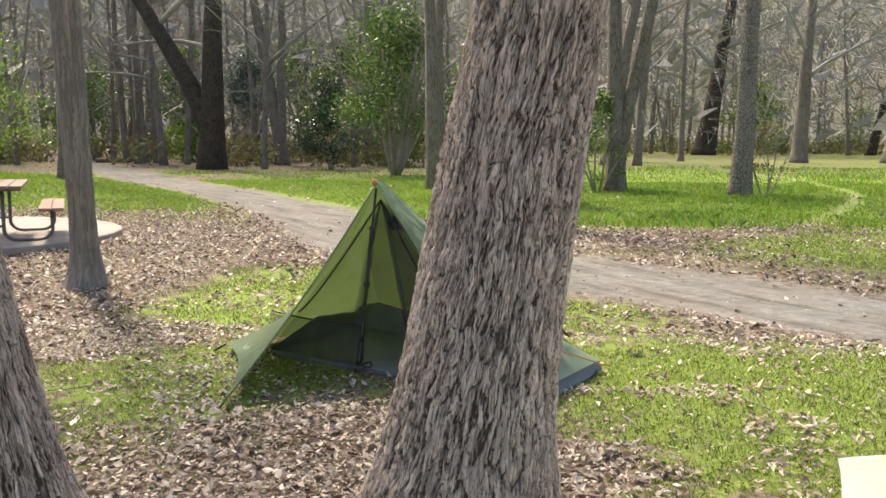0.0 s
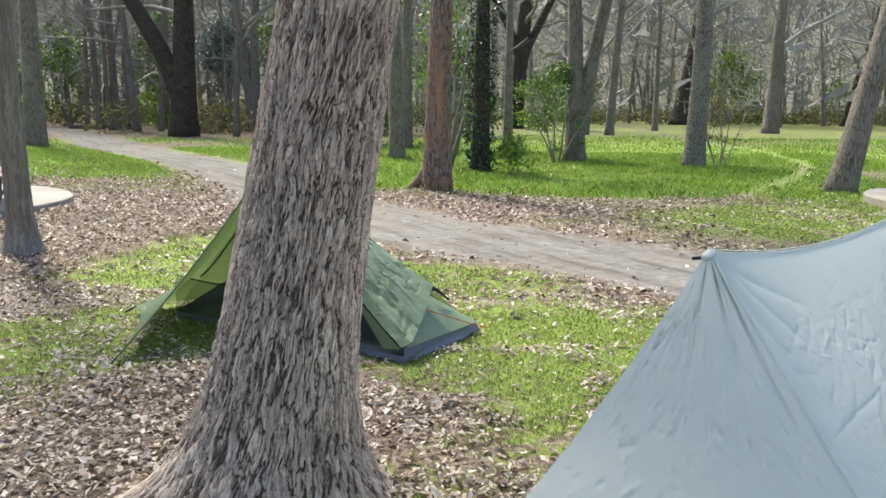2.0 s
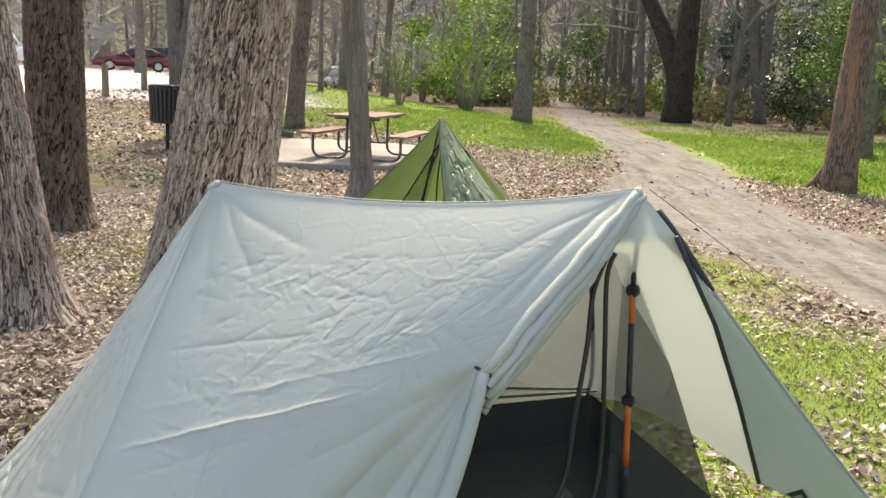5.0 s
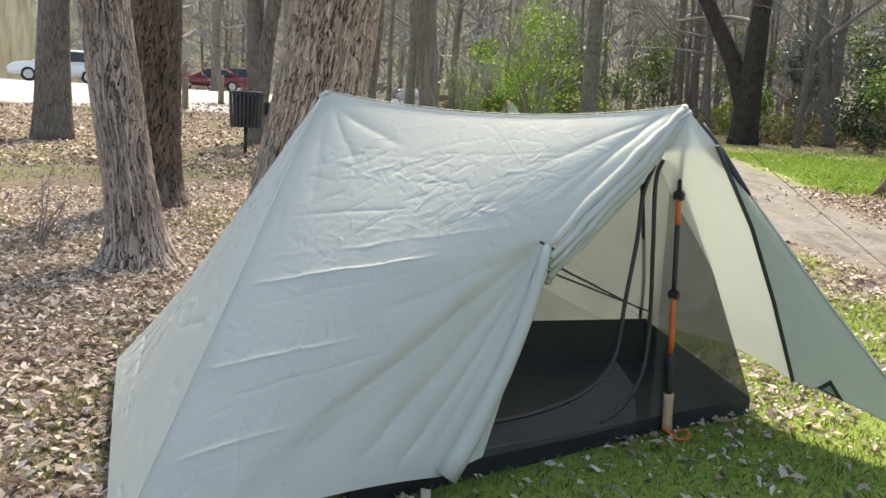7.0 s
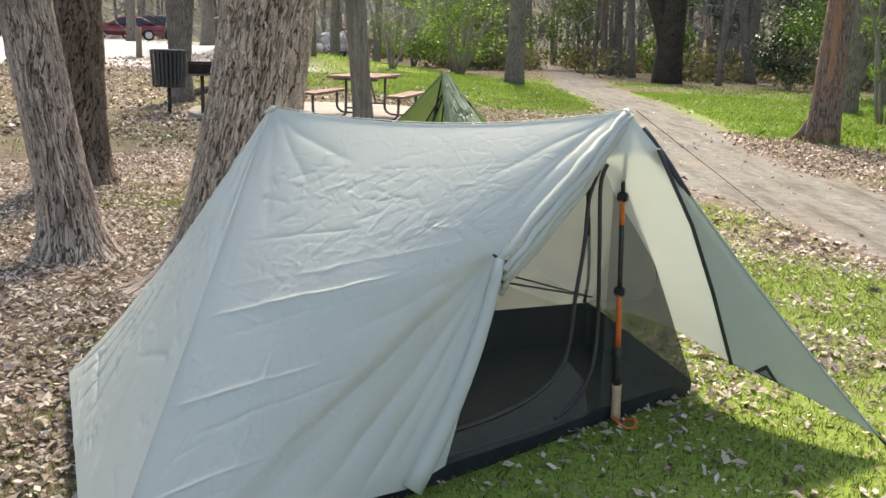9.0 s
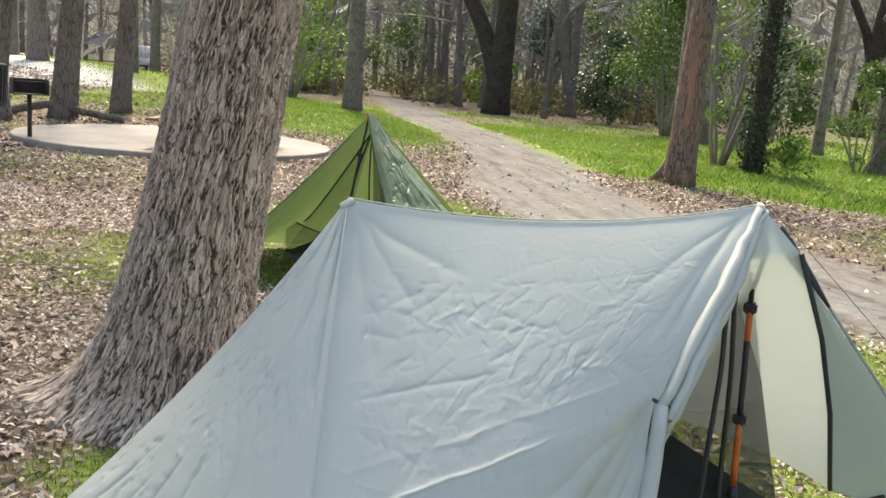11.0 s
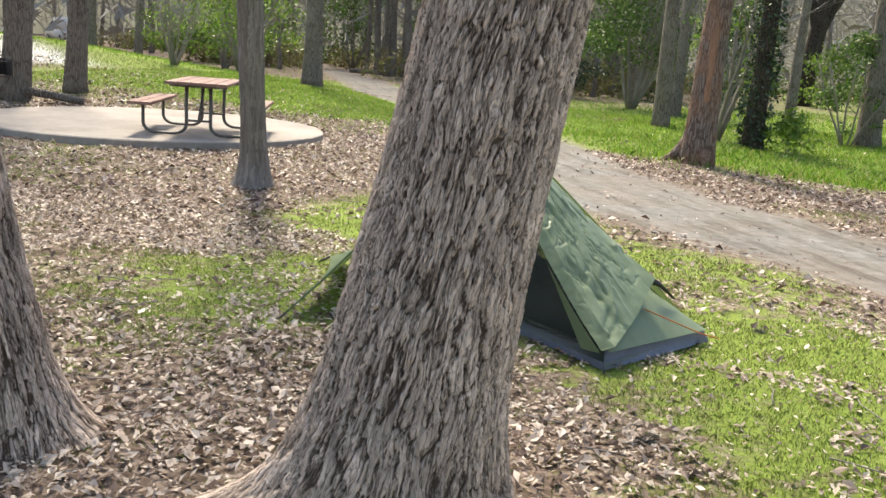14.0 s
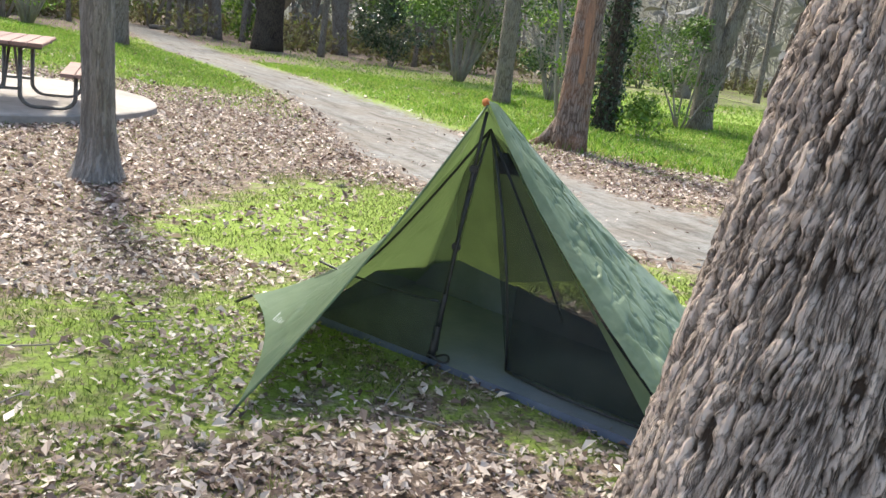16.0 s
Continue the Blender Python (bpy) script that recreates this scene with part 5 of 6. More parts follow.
def litter_bin(at):
    t = thing("litter_bin", "black slatted steel litter bin on a post", "litter bin", at)
    tube_object("post", [(0, 0, -0.05), (0, 0, 0.5)], 0.035, BLACK, t, 10)
    n = 26
    for k in range(n):
        a = 2 * math.pi * k / n
        bm = box_bm(0, 0, 0.82, 0.012, 0.045, 0.66, 0.003)
        bmesh.ops.transform(bm, matrix=Matrix.Rotation(a, 4, "Z") @ Matrix.Translation((0.26, 0, 0)) @ Matrix.Rotation(0.05, 4, "Y"), verts=bm.verts)
        part("slat", bm, SLAT, t)
    for z, r in ((1.15, 0.285), (1.10, 0.275), (0.52, 0.25)):
        ring = [(r * math.cos(a), r * math.sin(a), z) for a in np.linspace(0, 6.2832, 33)]
        tube_object("hoop", ring, 0.022, SLAT, t, 6)
    bm = bmesh.new()
    bmesh.ops.create_cone(bm, cap_ends=True, segments=24, radius1=0.2, radius2=0.23, depth=0.62, matrix=Matrix.Translation((0, 0, 0.82)))
    part("liner", bm, BLACK, t, "black inner liner")
    bm = bmesh.new()
    bmesh.ops.create_cone(bm, cap_ends=True, segments=24, radius1=0.23, radius2=0.23, depth=0.02, matrix=Matrix.Translation((0, 0, 0.5)))
    part("base_plate", bm, BLACK, t)


SLAT = plain("black_painted_steel", (0.02, 0.024, 0.03), (0.05, 0.056, 0.066), 20, 0.4, 0.1)
RUST = plain("rusty_dark_steel", (0.025, 0.018, 0.015), (0.06, 0.042, 0.033), 14, 0.75, 0.3)
litter_bin((-10.15, 9.95, float(terrain(-10.15, 9.95))))


def park_grill(at, angle):
    t = thing("park_grill", "rusty dark steel park grill on a single post", "grill", at)
    t.rotation_euler = (0, 0, radians(angle))
    tube_object("post", [(0, 0, -0.05), (0, 0, 0.75)], 0.035, RUST, t, 10)
    part("firebox_floor", box_bm(0, 0, 0.76, 0.5, 0.38, 0.015, 0.003), RUST, t)
    part("back_panel", box_bm(0, 0.19, 0.87, 0.5, 0.012, 0.24, 0.003), RUST, t)
    for x in (-0.25, 0.25):
        part("side_panel", box_bm(x, 0, 0.87, 0.012, 0.38, 0.24, 0.003), RUST, t)
    for k in range(9):
        tube_object("grate_bar", [(-0.24 + 0.06 * k, -0.2, 0.95), (-0.24 + 0.06 * k, 0.18, 0.95)], 0.006, RUST, t, 6)


park_grill((-8.95, 9.8, 0.0), 60)


def bollard(at, h=0.95):
    t = thing("bollard", "short weathered wooden post beside the road", "post", at, "posts by the road")
    v, f = tube([(0, 0, -0.1), (0, 0, 0.4), (0, 0, h - 0.03), (0, 0, h)], [0.1, 0.1, 0.098, 0.08], 12)
    mesh_object("shaft", v, f, POST_WOOD, t)


POST_WOOD = plain("weathered_post_wood", (0.14, 0.11, 0.08), (0.26, 0.215, 0.16), 6, 0.9, 0.3, stretch=(1, 1, 0.2))
for x, y in ((-20.3, 14.7), (-21.9, 17.0), (-18.9, 12.0), (-24.0, 20.1)):
    bollard((x, y, float(terrain(x, y))))


# ---- parked vehicles ----
def paint(name, c):
    m = plain(name, tuple(v * 0.93 for v in c), c, 1.2, 0.25, 0)
    m.node_tree.nodes["Principled BSDF"].inputs["Coat Weight"].default_value = 0.5
    return m


WHITE_PAINT, RED_PAINT, GREY_PAINT = paint("white_car_paint", (0.75, 0.76, 0.77)), paint("dark_red_car_paint", (0.16, 0.02, 0.025)), paint("dark_grey_car_paint", (0.06, 0.065, 0.07))
CAR_GLASS = plain("dark_car_glass", (0.015, 0.018, 0.02), (0.03, 0.034, 0.037), 2, 0.08, 0)
RUBBER = plain("tyre_rubber", (0.012, 0.012, 0.012), (0.03, 0.03, 0.03), 30, 0.85, 0.2)
ALLOY = plain("alloy_wheel", (0.38, 0.38, 0.39), (0.55, 0.55, 0.56), 20, 0.35, 0, 0.8)
TAIL_LAMP = plain("red_lamp_lens", (0.35, 0.02, 0.02), (0.45, 0.03, 0.03), 10, 0.2, 0)


def slab(profile, width, taper=0.0, bevel=0.05):
    """A side profile (x, z) drawn out to a width, narrower towards its top by taper."""
    bm = bmesh.new()
    zs = [p[1] for p in profile]
    lo, hi = min(zs), max(zs)
    rows = []
    for s in (-1, 1):
        rows.append([bm.verts.new((x, s * (width / 2 - taper * (z - lo) / max(hi - lo, 1e-6)), z)) for x, z in profile])
    bm.faces.new(rows[0])
    bm.faces.new(rows[1][::-1])
    n = len(profile)
    for k in range(n):
        bm.faces.new((rows[0][k], rows[1][k], rows[1][(k + 1) % n], rows[0][(k + 1) % n]))
    bmesh.ops.recalc_face_normals(bm, faces=bm.faces)
    if bevel:
        bmesh.ops.bevel(bm, geom=bm.edges[:], offset=bevel, segments=2, affect="EDGES")
    return bm


def vehicle(name, label, at, angle, material, lower, cabin, windows, wheels, wheel_r, width):
    t = thing(name, label, "van" if name == "van" else "car", at, "parked vehicles")
    t.rotation_euler = (0, 0, radians(angle))
    part("body", slab(lower, width, 0.06, 0.06), material, t, smooth=True)
    part("cabin", slab(cabin, width - 0.08, 0.16, 0.05), material, t, smooth=True)
    for w in windows:
        for s in (-1, 1):
            bm = bmesh.new()
            z0, z1 = min(p[1] for p in cabin), max(p[1] for p in cabin)
            vs = [bm.verts.new((x, s * (width / 2 - 0.04 - 0.16 * (z - z0) / (z1 - z0) + 0.012), z)) for x, z in w]
            bm.faces.new(vs if s < 0 else vs[::-1])
            part("side_window", bm, CAR_GLASS, t)
    for x in wheels:
        for s in (-1, 1):
            tyre, rim = bmesh.new(), bmesh.new()
            m = Matrix.Translation((x, s * (width / 2 - 0.1), wheel_r)) @ Matrix.Rotation(math.pi / 2, 4, "X")
            bmesh.ops.create_cone(tyre, cap_ends=True, segments=28, radius1=wheel_r, radius2=wheel_r, depth=0.24, matrix=m)
            bmesh.ops.bevel(tyre, geom=[e for e in tyre.edges if len(e.link_faces) == 2 and e.calc_face_angle(0) > 1], offset=0.03, segments=2, affect="EDGES")
            wh = part("wheel", tyre, RUBBER, t, "black tyre")
            bmesh.ops.create_cone(rim, cap_ends=True, segments=24, radius1=wheel_r * 0.64, radius2=wheel_r * 0.58, depth=0.26, matrix=m)
            part("rim", rim, ALLOY, wh)
    x0, x1 = min(p[0] for p in lower), max(p[0] for p in lower)
    for s in (-1, 1):
        part("tail_lamp", box_bm(x0 + 0.02, s * (width / 2 - 0.17), 0.85, 0.08, 0.16, 0.14, 0.02), TAIL_LAMP, t)
        part("headlamp", box_bm(x1 - 0.03, s * (width / 2 - 0.25), 0.68, 0.1, 0.3, 0.12, 0.02), ALLOY, t)
    part("rear_bumper", box_bm(x0 - 0.02, 0, 0.48, 0.1, width - 0.15, 0.16, 0.03), GREY_PAINT, t)
    return t


def ground_at(x, y):
    return (x, y, float(terrain(x, y)) + 0.0)


SEDAN = dict(lower=[(-2.35, 0.3), (2.35, 0.28), (2.4, 0.62), (2.1, 0.78), (0.95, 0.92), (-1.6, 0.98), (-2.35, 0.95)], cabin=[(-1.9, 0.93), (1.05, 0.9), (0.25, 1.38), (-0.1, 1.45), (-0.9, 1.44), (-1.35, 1.3)],
             windows=[[(-0.35, 0.97), (0.75, 0.97), (0.18, 1.34), (-0.35, 1.39)], [(-1.45, 0.98), (-0.42, 0.97), (-0.42, 1.39), (-1.1, 1.34)]], wheels=(-1.42, 1.42), wheel_r=0.33, width=1.82)
WAGON = dict(lower=[(-2.4, 0.35), (2.4, 0.33), (2.45, 0.75), (2.1, 0.95), (1.2, 1.05), (-2.35, 1.1)], cabin=[(-2.35, 1.05), (1.35, 1.0), (0.5, 1.62), (0.0, 1.74), (-1.9, 1.72)],
             windows=[[(-0.3, 1.1), (0.95, 1.1), (0.4, 1.55), (-0.3, 1.63)], [(-1.3, 1.12), (-0.38, 1.1), (-0.38, 1.63), (-1.3, 1.63)], [(-2.1, 1.14), (-1.38, 1.12), (-1.38, 1.63), (-1.85, 1.6)]], wheels=(-1.45, 1.45), wheel_r=0.36, width=1.9)
VAN = dict(lower=[(-2.7, 0.4), (2.7, 0.4), (2.75, 0.9), (2.2, 1.2), (-2.7, 1.25)], cabin=[(-2.68, 1.2), (2.1, 1.15), (1.3, 2.0), (0.9, 2.15), (-2.5, 2.2)], windows=[[(0.6, 1.3), (1.6, 1.3), (1.15, 1.85), (0.6, 1.9)]], wheels=(-1.7, 1.75), wheel_r=0.37, width=2.0)
vehicle("car", "dark red saloon car parked on the road", ground_at(-46.6, 32.1), 238, RED_PAINT, **SEDAN)
vehicle("car", "dark grey estate car parked behind a red one", ground_at(-51.2, 36.9), 238, GREY_PAINT, **WAGON)
vehicle("car", "white people carrier parked beside a tree", ground_at(-43.3, 20.9), 246, WHITE_PAINT, **WAGON)
vehicle("van", "white van parked beyond the grass", ground_at(-56.5, 59.7), 150, WHITE_PAINT, **VAN)

# ---- shrubs, ivy and undergrowth ----
bush("young evergreen tree with light green leaves by the path", (-19.4, 31.0), 5.0, 5.6, 3600, LEAF_SPRING, 0.075, 1, 12, 0.2)
bush("tall glossy evergreen shrub with many thin stems", (-4.5, 34.8), 4.6, 6.4, 9000, LEAF_EVERGREEN, 0.085, 2, 14, 0.32, blobs=40)
bush("dark holly bush beside the shrub", (-8.4, 40.5), 3.2, 3.9, 5000, LEAF_DARK, 0.085, 3, 5, 0.1)
bush("grey-green silvery bush behind the forked oak", (-16.0, 53), 4.4, 6.2, 4500, LEAF_GREY, 0.13, 4, 6, 0.35)
bush("slender light green sapling beside the ivy-covered tree", (-0.35, 21.4), 1.9, 4.6, 1500, LEAF_SPRING, 0.06, 5, 7, 0.25)
bush("leafy evergreen growth at a tree's foot", (2.55, 24.7), 1.5, 2.7, 1500, LEAF_EVERGREEN, 0.06, 6, 5, 0.12)
bush("sparse sapling with few brown leaves", (6.65, 23.2), 1.1, 2.0, 260, BRUSH, 0.06, 7, 5, 0.3)
bush("low leafy plant on the grass", (1.35, 20.3), 1.3, 0.8, 700, LEAF_SPRING, 0.06, 8, 4, 0.15)
bush("green bush beyond the far path", (21.0, 82), 7, 6.0, 3500, LEAF_SPRING, 0.15, 9, 5, 0.1)
bush("pink-brown twiggy bush with dark leaves", (-0.9, 29.5), 2.6, 2.9, 1600, LEAF_DARK, 0.06, 10, 14, 0.2)
bush("light green bush by the picnic place", (-25.5, 38.5), 5.0, 6.0, 2300, LEAF_SPRING, 0.1, 11, 6, 0.15)
bush("sparse greening shrub on the bright grass", (-17.5, 24.5), 2.6, 2.8, 500, LEAF_SPRING, 0.05, 12, 12, 0.2)
for k, (x, y, w, h, mt, n) in enumerate([(-27, 55, 6, 6, LEAF_EVERGREEN, 3500), (-21.5, 57, 5, 7, LEAF_EVERGREEN, 3500), (-10, 54, 6, 7, LEAF_EVERGREEN, 4000), (-6.5, 46, 4, 5.5, LEAF_EVERGREEN, 3500), (-1.5, 44, 4, 4.5, LEAF_EVERGREEN, 3000),
                                         (-33, 52, 6, 7, LEAF_SPRING, 3500), (-38, 60, 7, 8, LEAF_EVERGREEN, 3500), (3.5, 58, 5, 3.5, LEAF_SPRING, 1800), (33, 88, 7, 4, LEAF_EVERGREEN, 2000), (8, 84, 6, 5, LEAF_EVERGREEN, 2200), (44, 85, 8, 6, LEAF_EVERGREEN, 2500),
                                         (-33, 44, 4, 5, LEAF_SPRING, 2500), (-30, 47, 5, 6, LEAF_EVERGREEN, 3000), (-14.5, 60, 6, 8, LEAF_EVERGREEN, 3500), (-19, 52, 3.5, 3, LEAF_SPRING, 1800)]):
    bush("evergreen bush under the trees of the wood", (x, y), w, h, n, mt, 0.13, 40 + k, 5, 0.08, group="undergrowth bushes")


def ivy():
    rn = np.random.default_rng(3)
    n = 2600
    z, a = rn.uniform(0, 6, n) ** 1.0, rn.uniform(0, 6.28, n)
    r = 0.22 + rn.random(n) * 0.16
    c = np.stack([r * np.cos(a), r * np.sin(a), z], 1)
    V, F = leaf_cloud(n, rn, [(0, 0, 0, 0.001, 0.001, 0.001)], 0.055)
    V = (V.reshape(n, 4, 3) + c[:, None]).reshape(-1, 3)
    t = thing("ivy", "dark green ivy climbing a tree trunk", "ivy", (0.55, 20.4, 0))
    mesh_object("leaves", V, F, LEAF_DARK, t, smooth=False)


ivy()


def undergrowth():
    """Low brush along the wood's edge, and moss-hung twigs further up."""
    rn = np.random.default_rng(8)
    blobs = []
    while len(blobs) < 420:
        if rn.random() < 0.55:
            x, y = rn.uniform(-60, -3), rn.uniform(43, 75)
        else:
            x, y = rn.uniform(-4, 75), rn.uniform(78, 100)
        if path_mask(np.array([x]), np.array([y]))[0] > 0.05 or (x < -34 and y < 60):
            continue
        s = rn.uniform(0.5, 1.4)
        blobs.append((x, y, float(terrain(x, y)) + s * 0.55, s * 1.3, s * 1.3, s))
    V, F = leaf_cloud(52000, rn, blobs, 0.16)
    ob = mesh_object("undergrowth", V, F, BRUSH, None, smooth=False)
    tagged(ob, "dry brown and yellow-green undergrowth along the wood", "undergrowth", kind="stuff")
    n = 60000
    a, d = np.radians(rn.uniform(-75, 40, n)), rn.uniform(60, 118, n)
    right = rn.random(n) < 0.5
    a = np.where(right, np.radians(rn.uniform(-48, 8, n)), np.radians(rn.uniform(8, 66, n)))
    d = np.where(right, rn.uniform(70, 118, n), rn.uniform(52, 118, n))
    x, y, z = -d * np.sin(a), d * np.cos(a), 1.0 + 16 * rn.random(n) ** 0.8
    u = rn.normal(size=(n, 3)) * (1, 1, 0.9)
    u /= np.linalg.norm(u, axis=1)[:, None]
    length, wide = rn.uniform(0.8, 2.6, (n, 1)), rn.uniform(0.012, 0.035, (n, 1))
    side = np.stack([np.cos(a), np.sin(a), 0 * a], 1) * wide + np.array((0, 0, 1)) * wide * 0.6
    c = np.stack([x, y, z], 1)
    bend = rn.normal(size=(n, 3)) * 0.15 * length
    V = np.stack([c - u * length / 2 - side, c + bend - side, c + u * length / 2, c + bend + side, c - u * length / 2 + side], 1).reshape(-1, 3)
    F = np.arange(5 * n).reshape(n, 5)
    ob = mesh_object("far_twigs", V, F, MOSSTWIG, None, smooth=False)
    tagged(ob, "tangle of fine grey moss-hung twigs in the far wood", "twigs", kind="stuff")


undergrowth()


def backdrop():
    m, nt, p, out = shader("glowing_far_wood")
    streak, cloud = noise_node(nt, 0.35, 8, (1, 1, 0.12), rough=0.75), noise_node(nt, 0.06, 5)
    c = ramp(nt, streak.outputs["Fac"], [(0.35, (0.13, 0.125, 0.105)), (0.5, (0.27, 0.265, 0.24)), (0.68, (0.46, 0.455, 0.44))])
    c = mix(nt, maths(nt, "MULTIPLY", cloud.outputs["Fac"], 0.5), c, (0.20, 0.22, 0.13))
    # Emits its own pale haze; sunlit from behind, the sheet would be dark.
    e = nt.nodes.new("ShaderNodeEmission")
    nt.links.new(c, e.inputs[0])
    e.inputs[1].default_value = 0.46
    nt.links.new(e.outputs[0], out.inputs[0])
    n, R = 120, 150.0
    V, F = [], []
    for k in range(n + 1):
        a = math.radians(-150 + 300 * k / n)
        for z in (-2.0, 30.0 + 4 * math.sin(k * 1.3) + 3 * math.sin(k * 0.37)):
            V.append((R * math.sin(a), R * math.cos(a), z))
    for k in range(n):
        F.append((2 * k, 2 * k + 2, 2 * k + 3, 2 * k + 1))
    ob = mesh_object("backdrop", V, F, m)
    tagged(ob, "hazy grey distance of the wood on a self-lit sheet", "backdrop", kind="structure")


backdrop()
for pts, r, label in (([(-24.5, 50, 0.1), (-23, 50.6, 0.12), (-21.6, 50.2, 0.25), (-20.8, 50.1, 0.9)], 0.14, "fallen dead log beside the path"), ([(-13.4, 12.6, 0.1), (-12.4, 13.0, 0.35), (-11.2, 13.9, 0.12)], 0.09, "dead branch lying at a tree's foot")):
    ob = tube_object("fallen_log", pts, [r, r, r * 0.8, r * 0.5][: len(pts)], BARK_GREY, None, 8)
    tagged(ob, label, "log")


# ---- leaf litter and grass ----
def spread(rn, n, x0, x1, y0, y1, keep):
    x, y = rn.uniform(x0, x1, n), rn.uniform(y0, y1, n)
    ok = rn.random(n) < keep(x, y)
    return x[ok], y[ok]


TENT_FLOORS = [[(-1.22, 5.94), (-0.55, 5.63), (0.585, 4.96), (0.95, 5.75), (-0.85, 6.85)], [(2.36, 1.75), (2.625, 2.98), (2.77, 3.52), (2.14, 3.74), (1.3, 2.3)]]


def under_tent(x, y):
    hit = np.zeros(np.shape(x), bool)
    for floor in TENT_FLOORS:
        inside = np.ones(np.shape(x), bool)
        for (ax, ay), (bx, by) in zip(floor, floor[1:] + floor[:1]):
            inside &= (bx - ax) * (y - ay) - (by - ay) * (x - ax) > 0
        hit |= inside
    return hit


def on_slab(x, y):
    return under_tent(x, y) | (np.hypot(x + 8.15, y - 12.2) < 2.68) | (np.hypot(x - 9.5, y - 14.6) < 2.37)


def bare_patch(x, y):
    """1 where the grass wears thin and dead leaves lie in it."""
    return smooth01((fbm(x * 1.5, y * 1.5, 91) - 0.5) / 0.1) * (y < 15) * (1 - 0.85 * np.exp(-((x - 3.0) ** 2 + (y - 2.2) ** 2) / 1.6))


def litter_keep(x, y):
    g, w = grass_mask(x, y), path_mask(x, y)
    k = np.clip(1.05 - 1.15 * smooth01((g + 0.9 * (fbm(x * 2.2, y * 2.2, 31) - 0.5) - 0.2) / 0.55), 0.08, 1) * (1 - 0.975 * smooth01((w - 0.42) / 0.34))
    k = np.maximum(k, 0.62 * bare_patch(x, y) * (1 - smooth01((w - 0.4) / 0.3)))
    clump = 0.45 + 0.9 * fbm(x * 2.3, y * 2.3, 77)
    return k * clump * ~on_slab(x, y)


def dead_leaves(name, label, material, sets_in, seed):
    rn = np.random.default_rng(seed)
    sets = []
    for n, box, size in sets_in:
        x, y = spread(rn, n, *box, litter_keep)
        sets.append((x, y, np.full(x.shape, size)))
    x, y, s = (np.concatenate(v) for v in zip(*sets))
    n = len(x)
    s = s * np.clip(0.82 * np.exp(0.42 * rn.normal(size=n)), 0.35, 1.9)
    a = rn.uniform(0, 6.28, n)
    tilt = rn.normal(size=(n, 2)) * 0.38
    u = np.stack([np.cos(a), np.sin(a), tilt[:, 0]], 1)
    v = np.stack([-np.sin(a), np.cos(a), tilt[:, 1]], 1)
    c = np.stack([x, y, ground_height(x, y) + 0.006 + rn.random(n) * 0.016], 1)
    S = s[:, None]
    curl = np.array((0, 0, 1.0)) * S * rn.uniform(-0.15, 0.55, (n, 1))
    V = np.stack([c - u * S, c - u * S * 0.15 + v * S * 0.55 + curl, c + u * S, c + u * S * 0.1 - v * S * 0.5 + curl], 1).reshape(-1, 3)
    i = np.arange(n)[:, None] * 4
    F = np.concatenate([i + (0, 2, 1), i + (0, 3, 2)], 0)
    ob = mesh_object(name, V, F, material, None, smooth=False)
    tagged(ob, label, "dead leaves", kind="stuff")


def blade_keep(x, y):
    g, w = grass_mask(x, y), path_mask(x, y)
    return np.maximum(0.18, smooth01((g + 1.35 * (fbm(x * 2.6, y * 2.6, 31) - 0.5) * (y < 14.5) - 0.24) / 0.45)) * (1 - smooth01((w - 0.22) / 0.3)) * (1 - 0.7 * bare_patch(x, y)) * ~on_slab(x, y)


def grass_blades(name, label, material, sets_in, seed):
    rn = np.random.default_rng(seed)
    sets = []
    for n, box, h, w in sets_in:
        x, y = spread(rn, n, *box, blade_keep)
        tall = 1 + 1.3 * smooth01((fbm(x * 0.5, y * 0.5, 41) - 0.45) / 0.2) * (y > 15) * (x > -3)
        sets.append((x, y, h * tall, np.full(x.shape, w)))
    x, y, h, w = (np.concatenate(v) for v in zip(*sets))
    n = len(x)
    h = h * rn.uniform(0.5, 1.4, n)
    a, lean = rn.uniform(0, 6.28, n), rn.uniform(0.2, 1.5, n)
    c = np.stack([x, y, ground_height(x, y) - 0.004], 1)
    d = np.stack([np.cos(a), np.sin(a), 0 * a], 1)
    b = rn.uniform(0, 6.28, n)
    side = np.stack([-np.sin(b), np.cos(b), 0 * a], 1) * w[:, None]
    up = np.array((0, 0, 1.0))
    mid = c + (up * 0.62 + d * (0.22 * lean)[:, None]) * h[:, None]
    tip = c + (up * 0.95 + d * (0.75 * lean)[:, None]) * h[:, None]
    V = np.stack([c - side, c + side, mid + side * 0.8, tip, mid - side * 0.8], 1).reshape(-1, 3)
    ob = mesh_object(name, V, np.arange(5 * n).reshape(n, 5), material, None, smooth=False)
    tagged(ob, label, "grass", kind="stuff")


def moss_clump(at, size, seed):
    rn = np.random.default_rng(seed)
    t = thing("moss_clump", "fallen grey-green ball of moss lying on the grass", "moss", (at[0], at[1], float(ground_height(np.array(at[0]), np.array(at[1])))), "fallen moss clumps")
    n = 420
    d = rn.normal(size=(n, 3))
    d /= np.linalg.norm(d, axis=1)[:, None]
    d[:, 2] = np.abs(d[:, 2]) * 0.8
    w = np.cross(d, rn.normal(size=(n, 3)))
    w *= 0.0022 / np.linalg.norm(w, axis=1)[:, None]
    L = size * rn.uniform(0.5, 1.1, (n, 1))
    V = np.stack([d * L * 0.15 - w, d * L * 0.15 + w, d * L + (0, 0, -0.25 * size)], 1).reshape(-1, 3)
    mesh_object("tuft", V, np.arange(3 * n).reshape(n, 3), MOSS, t, smooth=False)


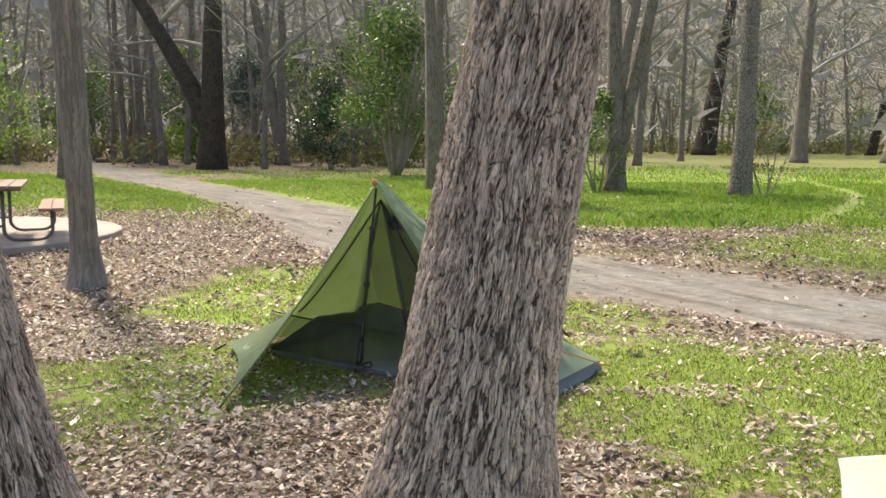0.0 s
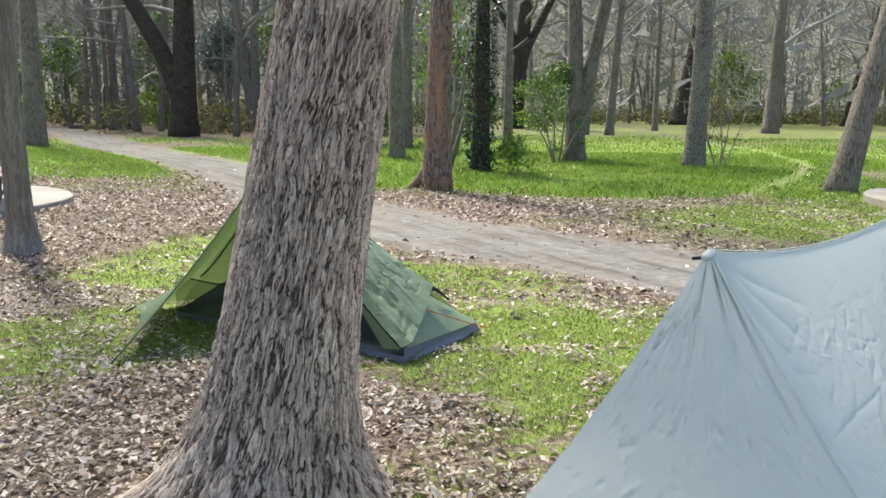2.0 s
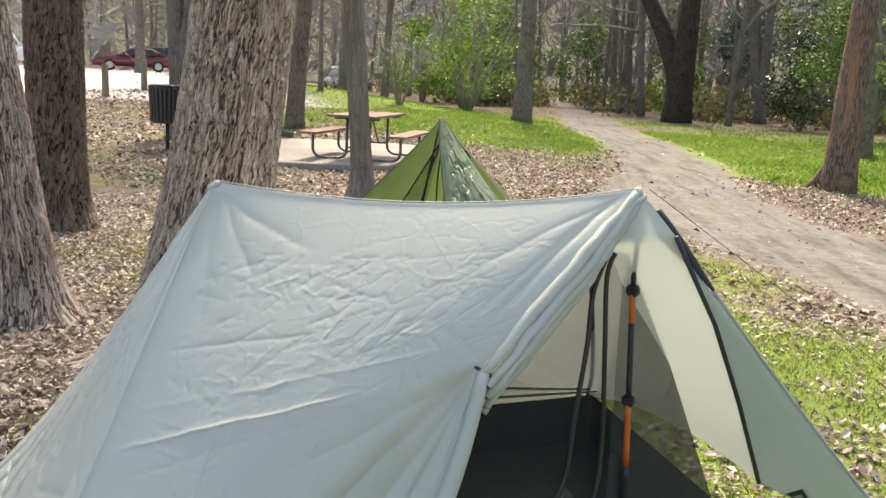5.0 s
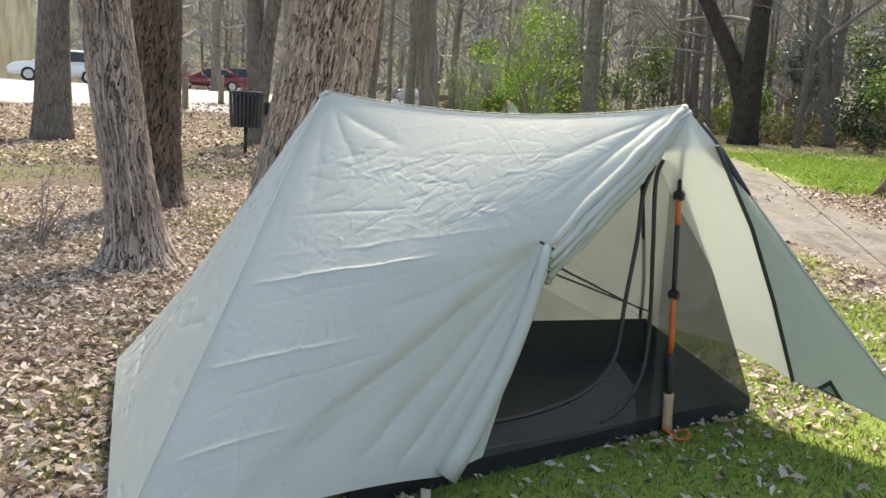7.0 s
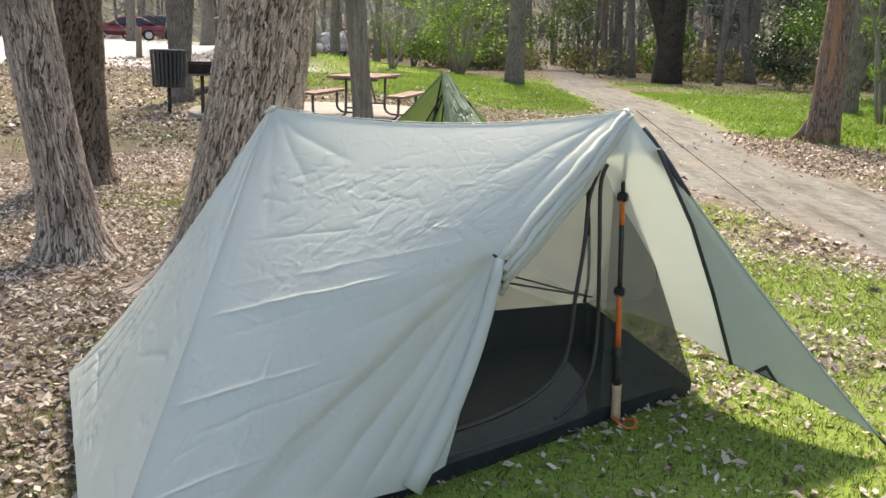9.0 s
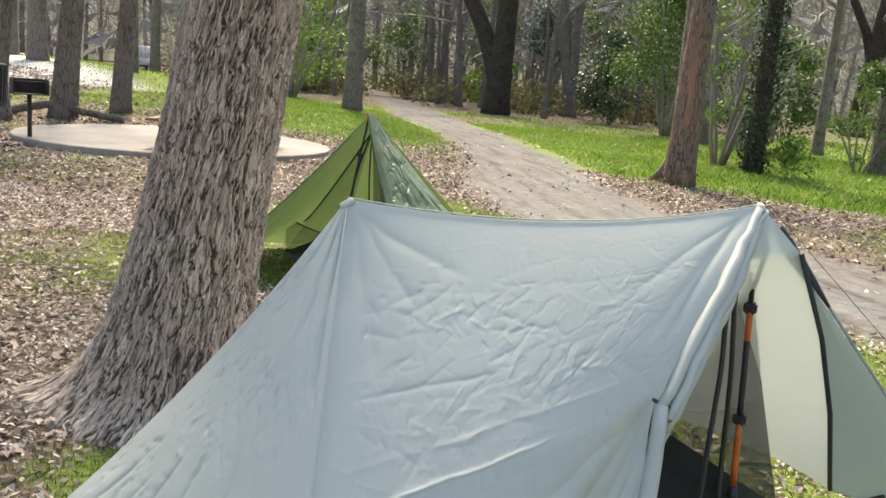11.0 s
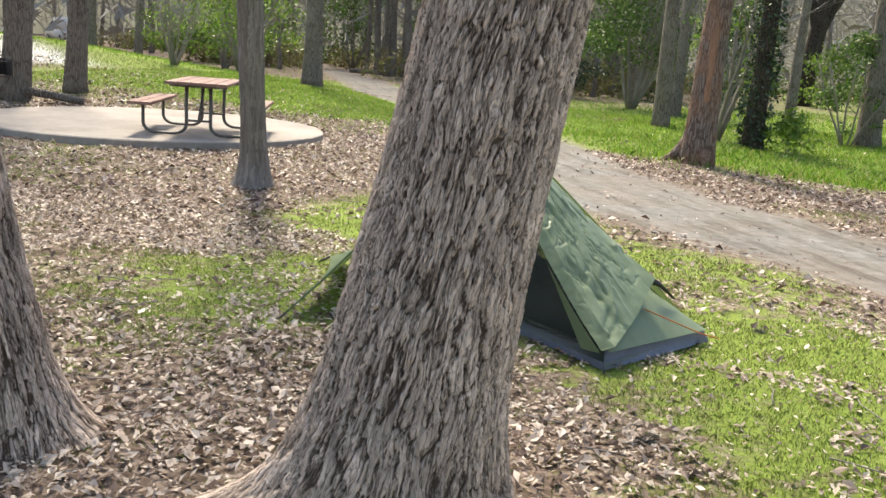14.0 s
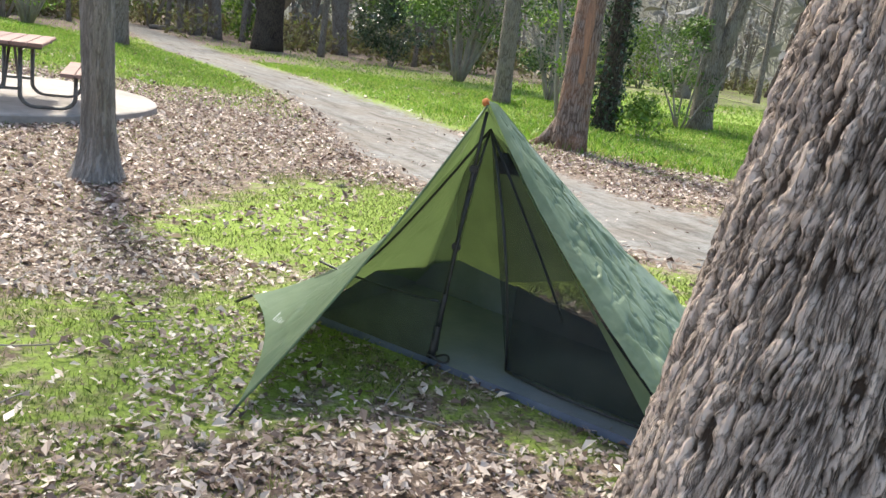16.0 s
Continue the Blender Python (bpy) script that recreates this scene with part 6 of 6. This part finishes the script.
MOSS_SPOTS = [(-1.15, 4.45), (2.94, 6.0), (0.92, 4.2), (-2.75, 9.48), (4.01, 9.68), (-2.12, 9.81), (1.28, 6.15), (3.82, 6.18)]
MOSS = leafy("grey_ball_moss", [(0, (0.06, 0.06, 0.05)), (0.5, (0.15, 0.15, 0.13)), (1, (0.27, 0.27, 0.24))], 0.2, 0.9)
for k, (x, y) in enumerate(MOSS_SPOTS):
    moss_clump((x, y), 0.055 + 0.02 * (k % 3), 500 + k)


def dead_sapling(at):
    t = thing("dead_sapling", "bare dead sapling with a few crooked twigs among the leaves", "sapling", at)
    rng = random.Random(6)
    wood_soup = Soup()
    for k in range(4):
        branch(wood_soup, rng, (0.02 * k, 0, -0.02), (rng.uniform(-0.5, 0.5), rng.uniform(-0.5, 0.5), 1), 0.55, 0.008, 0, 2, 0.15, 4, 0.5)
    mesh_object("twigs", wood_soup.v, wood_soup.f, TWIG, t)


dead_sapling((-2.2, 2.75, 0.0))


def fallen_twigs():
    s = Soup()
    rng = random.Random(77)
    for _ in range(260):
        x, y = rng.uniform(-6, 6), rng.uniform(1.6, 13)
        if path_mask(np.array([x]), np.array([y]))[0] > 0.5 or on_slab(np.array([x]), np.array([y]))[0]:
            continue
        a, L = rng.uniform(0, 6.28), rng.uniform(0.06, 0.32)
        z = float(ground_height(np.array(x), np.array(y))) + 0.018
        pts = [(x + math.cos(a) * L * f + rng.uniform(-0.012, 0.012), y + math.sin(a) * L * f + rng.uniform(-0.012, 0.012), z + rng.uniform(-0.004, 0.012)) for f in (0, 0.35, 0.7, 1)]
        s.add(tube(pts, [0.004, 0.0035, 0.003, 0.0015], 5))
    ob = mesh_object("fallen_twigs", s.v, s.f, TWIG)
    tagged(ob, "thin dry twigs lying among the dead leaves", "twigs", kind="stuff")


dead_leaves("leaf_litter", "dry tan and brown dead leaves strewn on the ground", LITTER, ((165000, (-5.5, 6.5, 1.0, 7.0), 0.018), (34000, (-10, 7.5, 7.0, 16.5), 0.027), (10000, (-12, 9, 16.5, 27), 0.04), (20000, (-22, -8, 3, 20), 0.04)), 21)
# Darker leaf colour here stands for shade below the trees.
dead_leaves("damp_leaf_litter", "reddish-brown dead leaves under the trees, coloured darker for crown shade", LITTER_SHADED, ((58000, (-10, 7.5, 6.6, 16.5), 0.027), (16000, (-12, 9, 16.5, 27), 0.04), (42000, (-22, -8, 3, 20), 0.04)), 24)
grass_blades("short_grass", "short yellow-green grass growing through dead leaves", GRASS_NEAR, ((300000, (-4.5, 6.5, 1.0, 7.0), 0.024, 0.0019), (220000, (-7, 7.5, 7.0, 14.5), 0.028, 0.003), (50000, (-24, -6, 4, 24), 0.05, 0.006)), 22)
grass_blades("meadow_grass", "bright green spring grass beyond the path", GRASS, ((210000, (-16, 12, 14.5, 30), 0.055, 0.006), (60000, (-34, 22, 24, 46), 0.07, 0.012)), 23)
fallen_twigs()
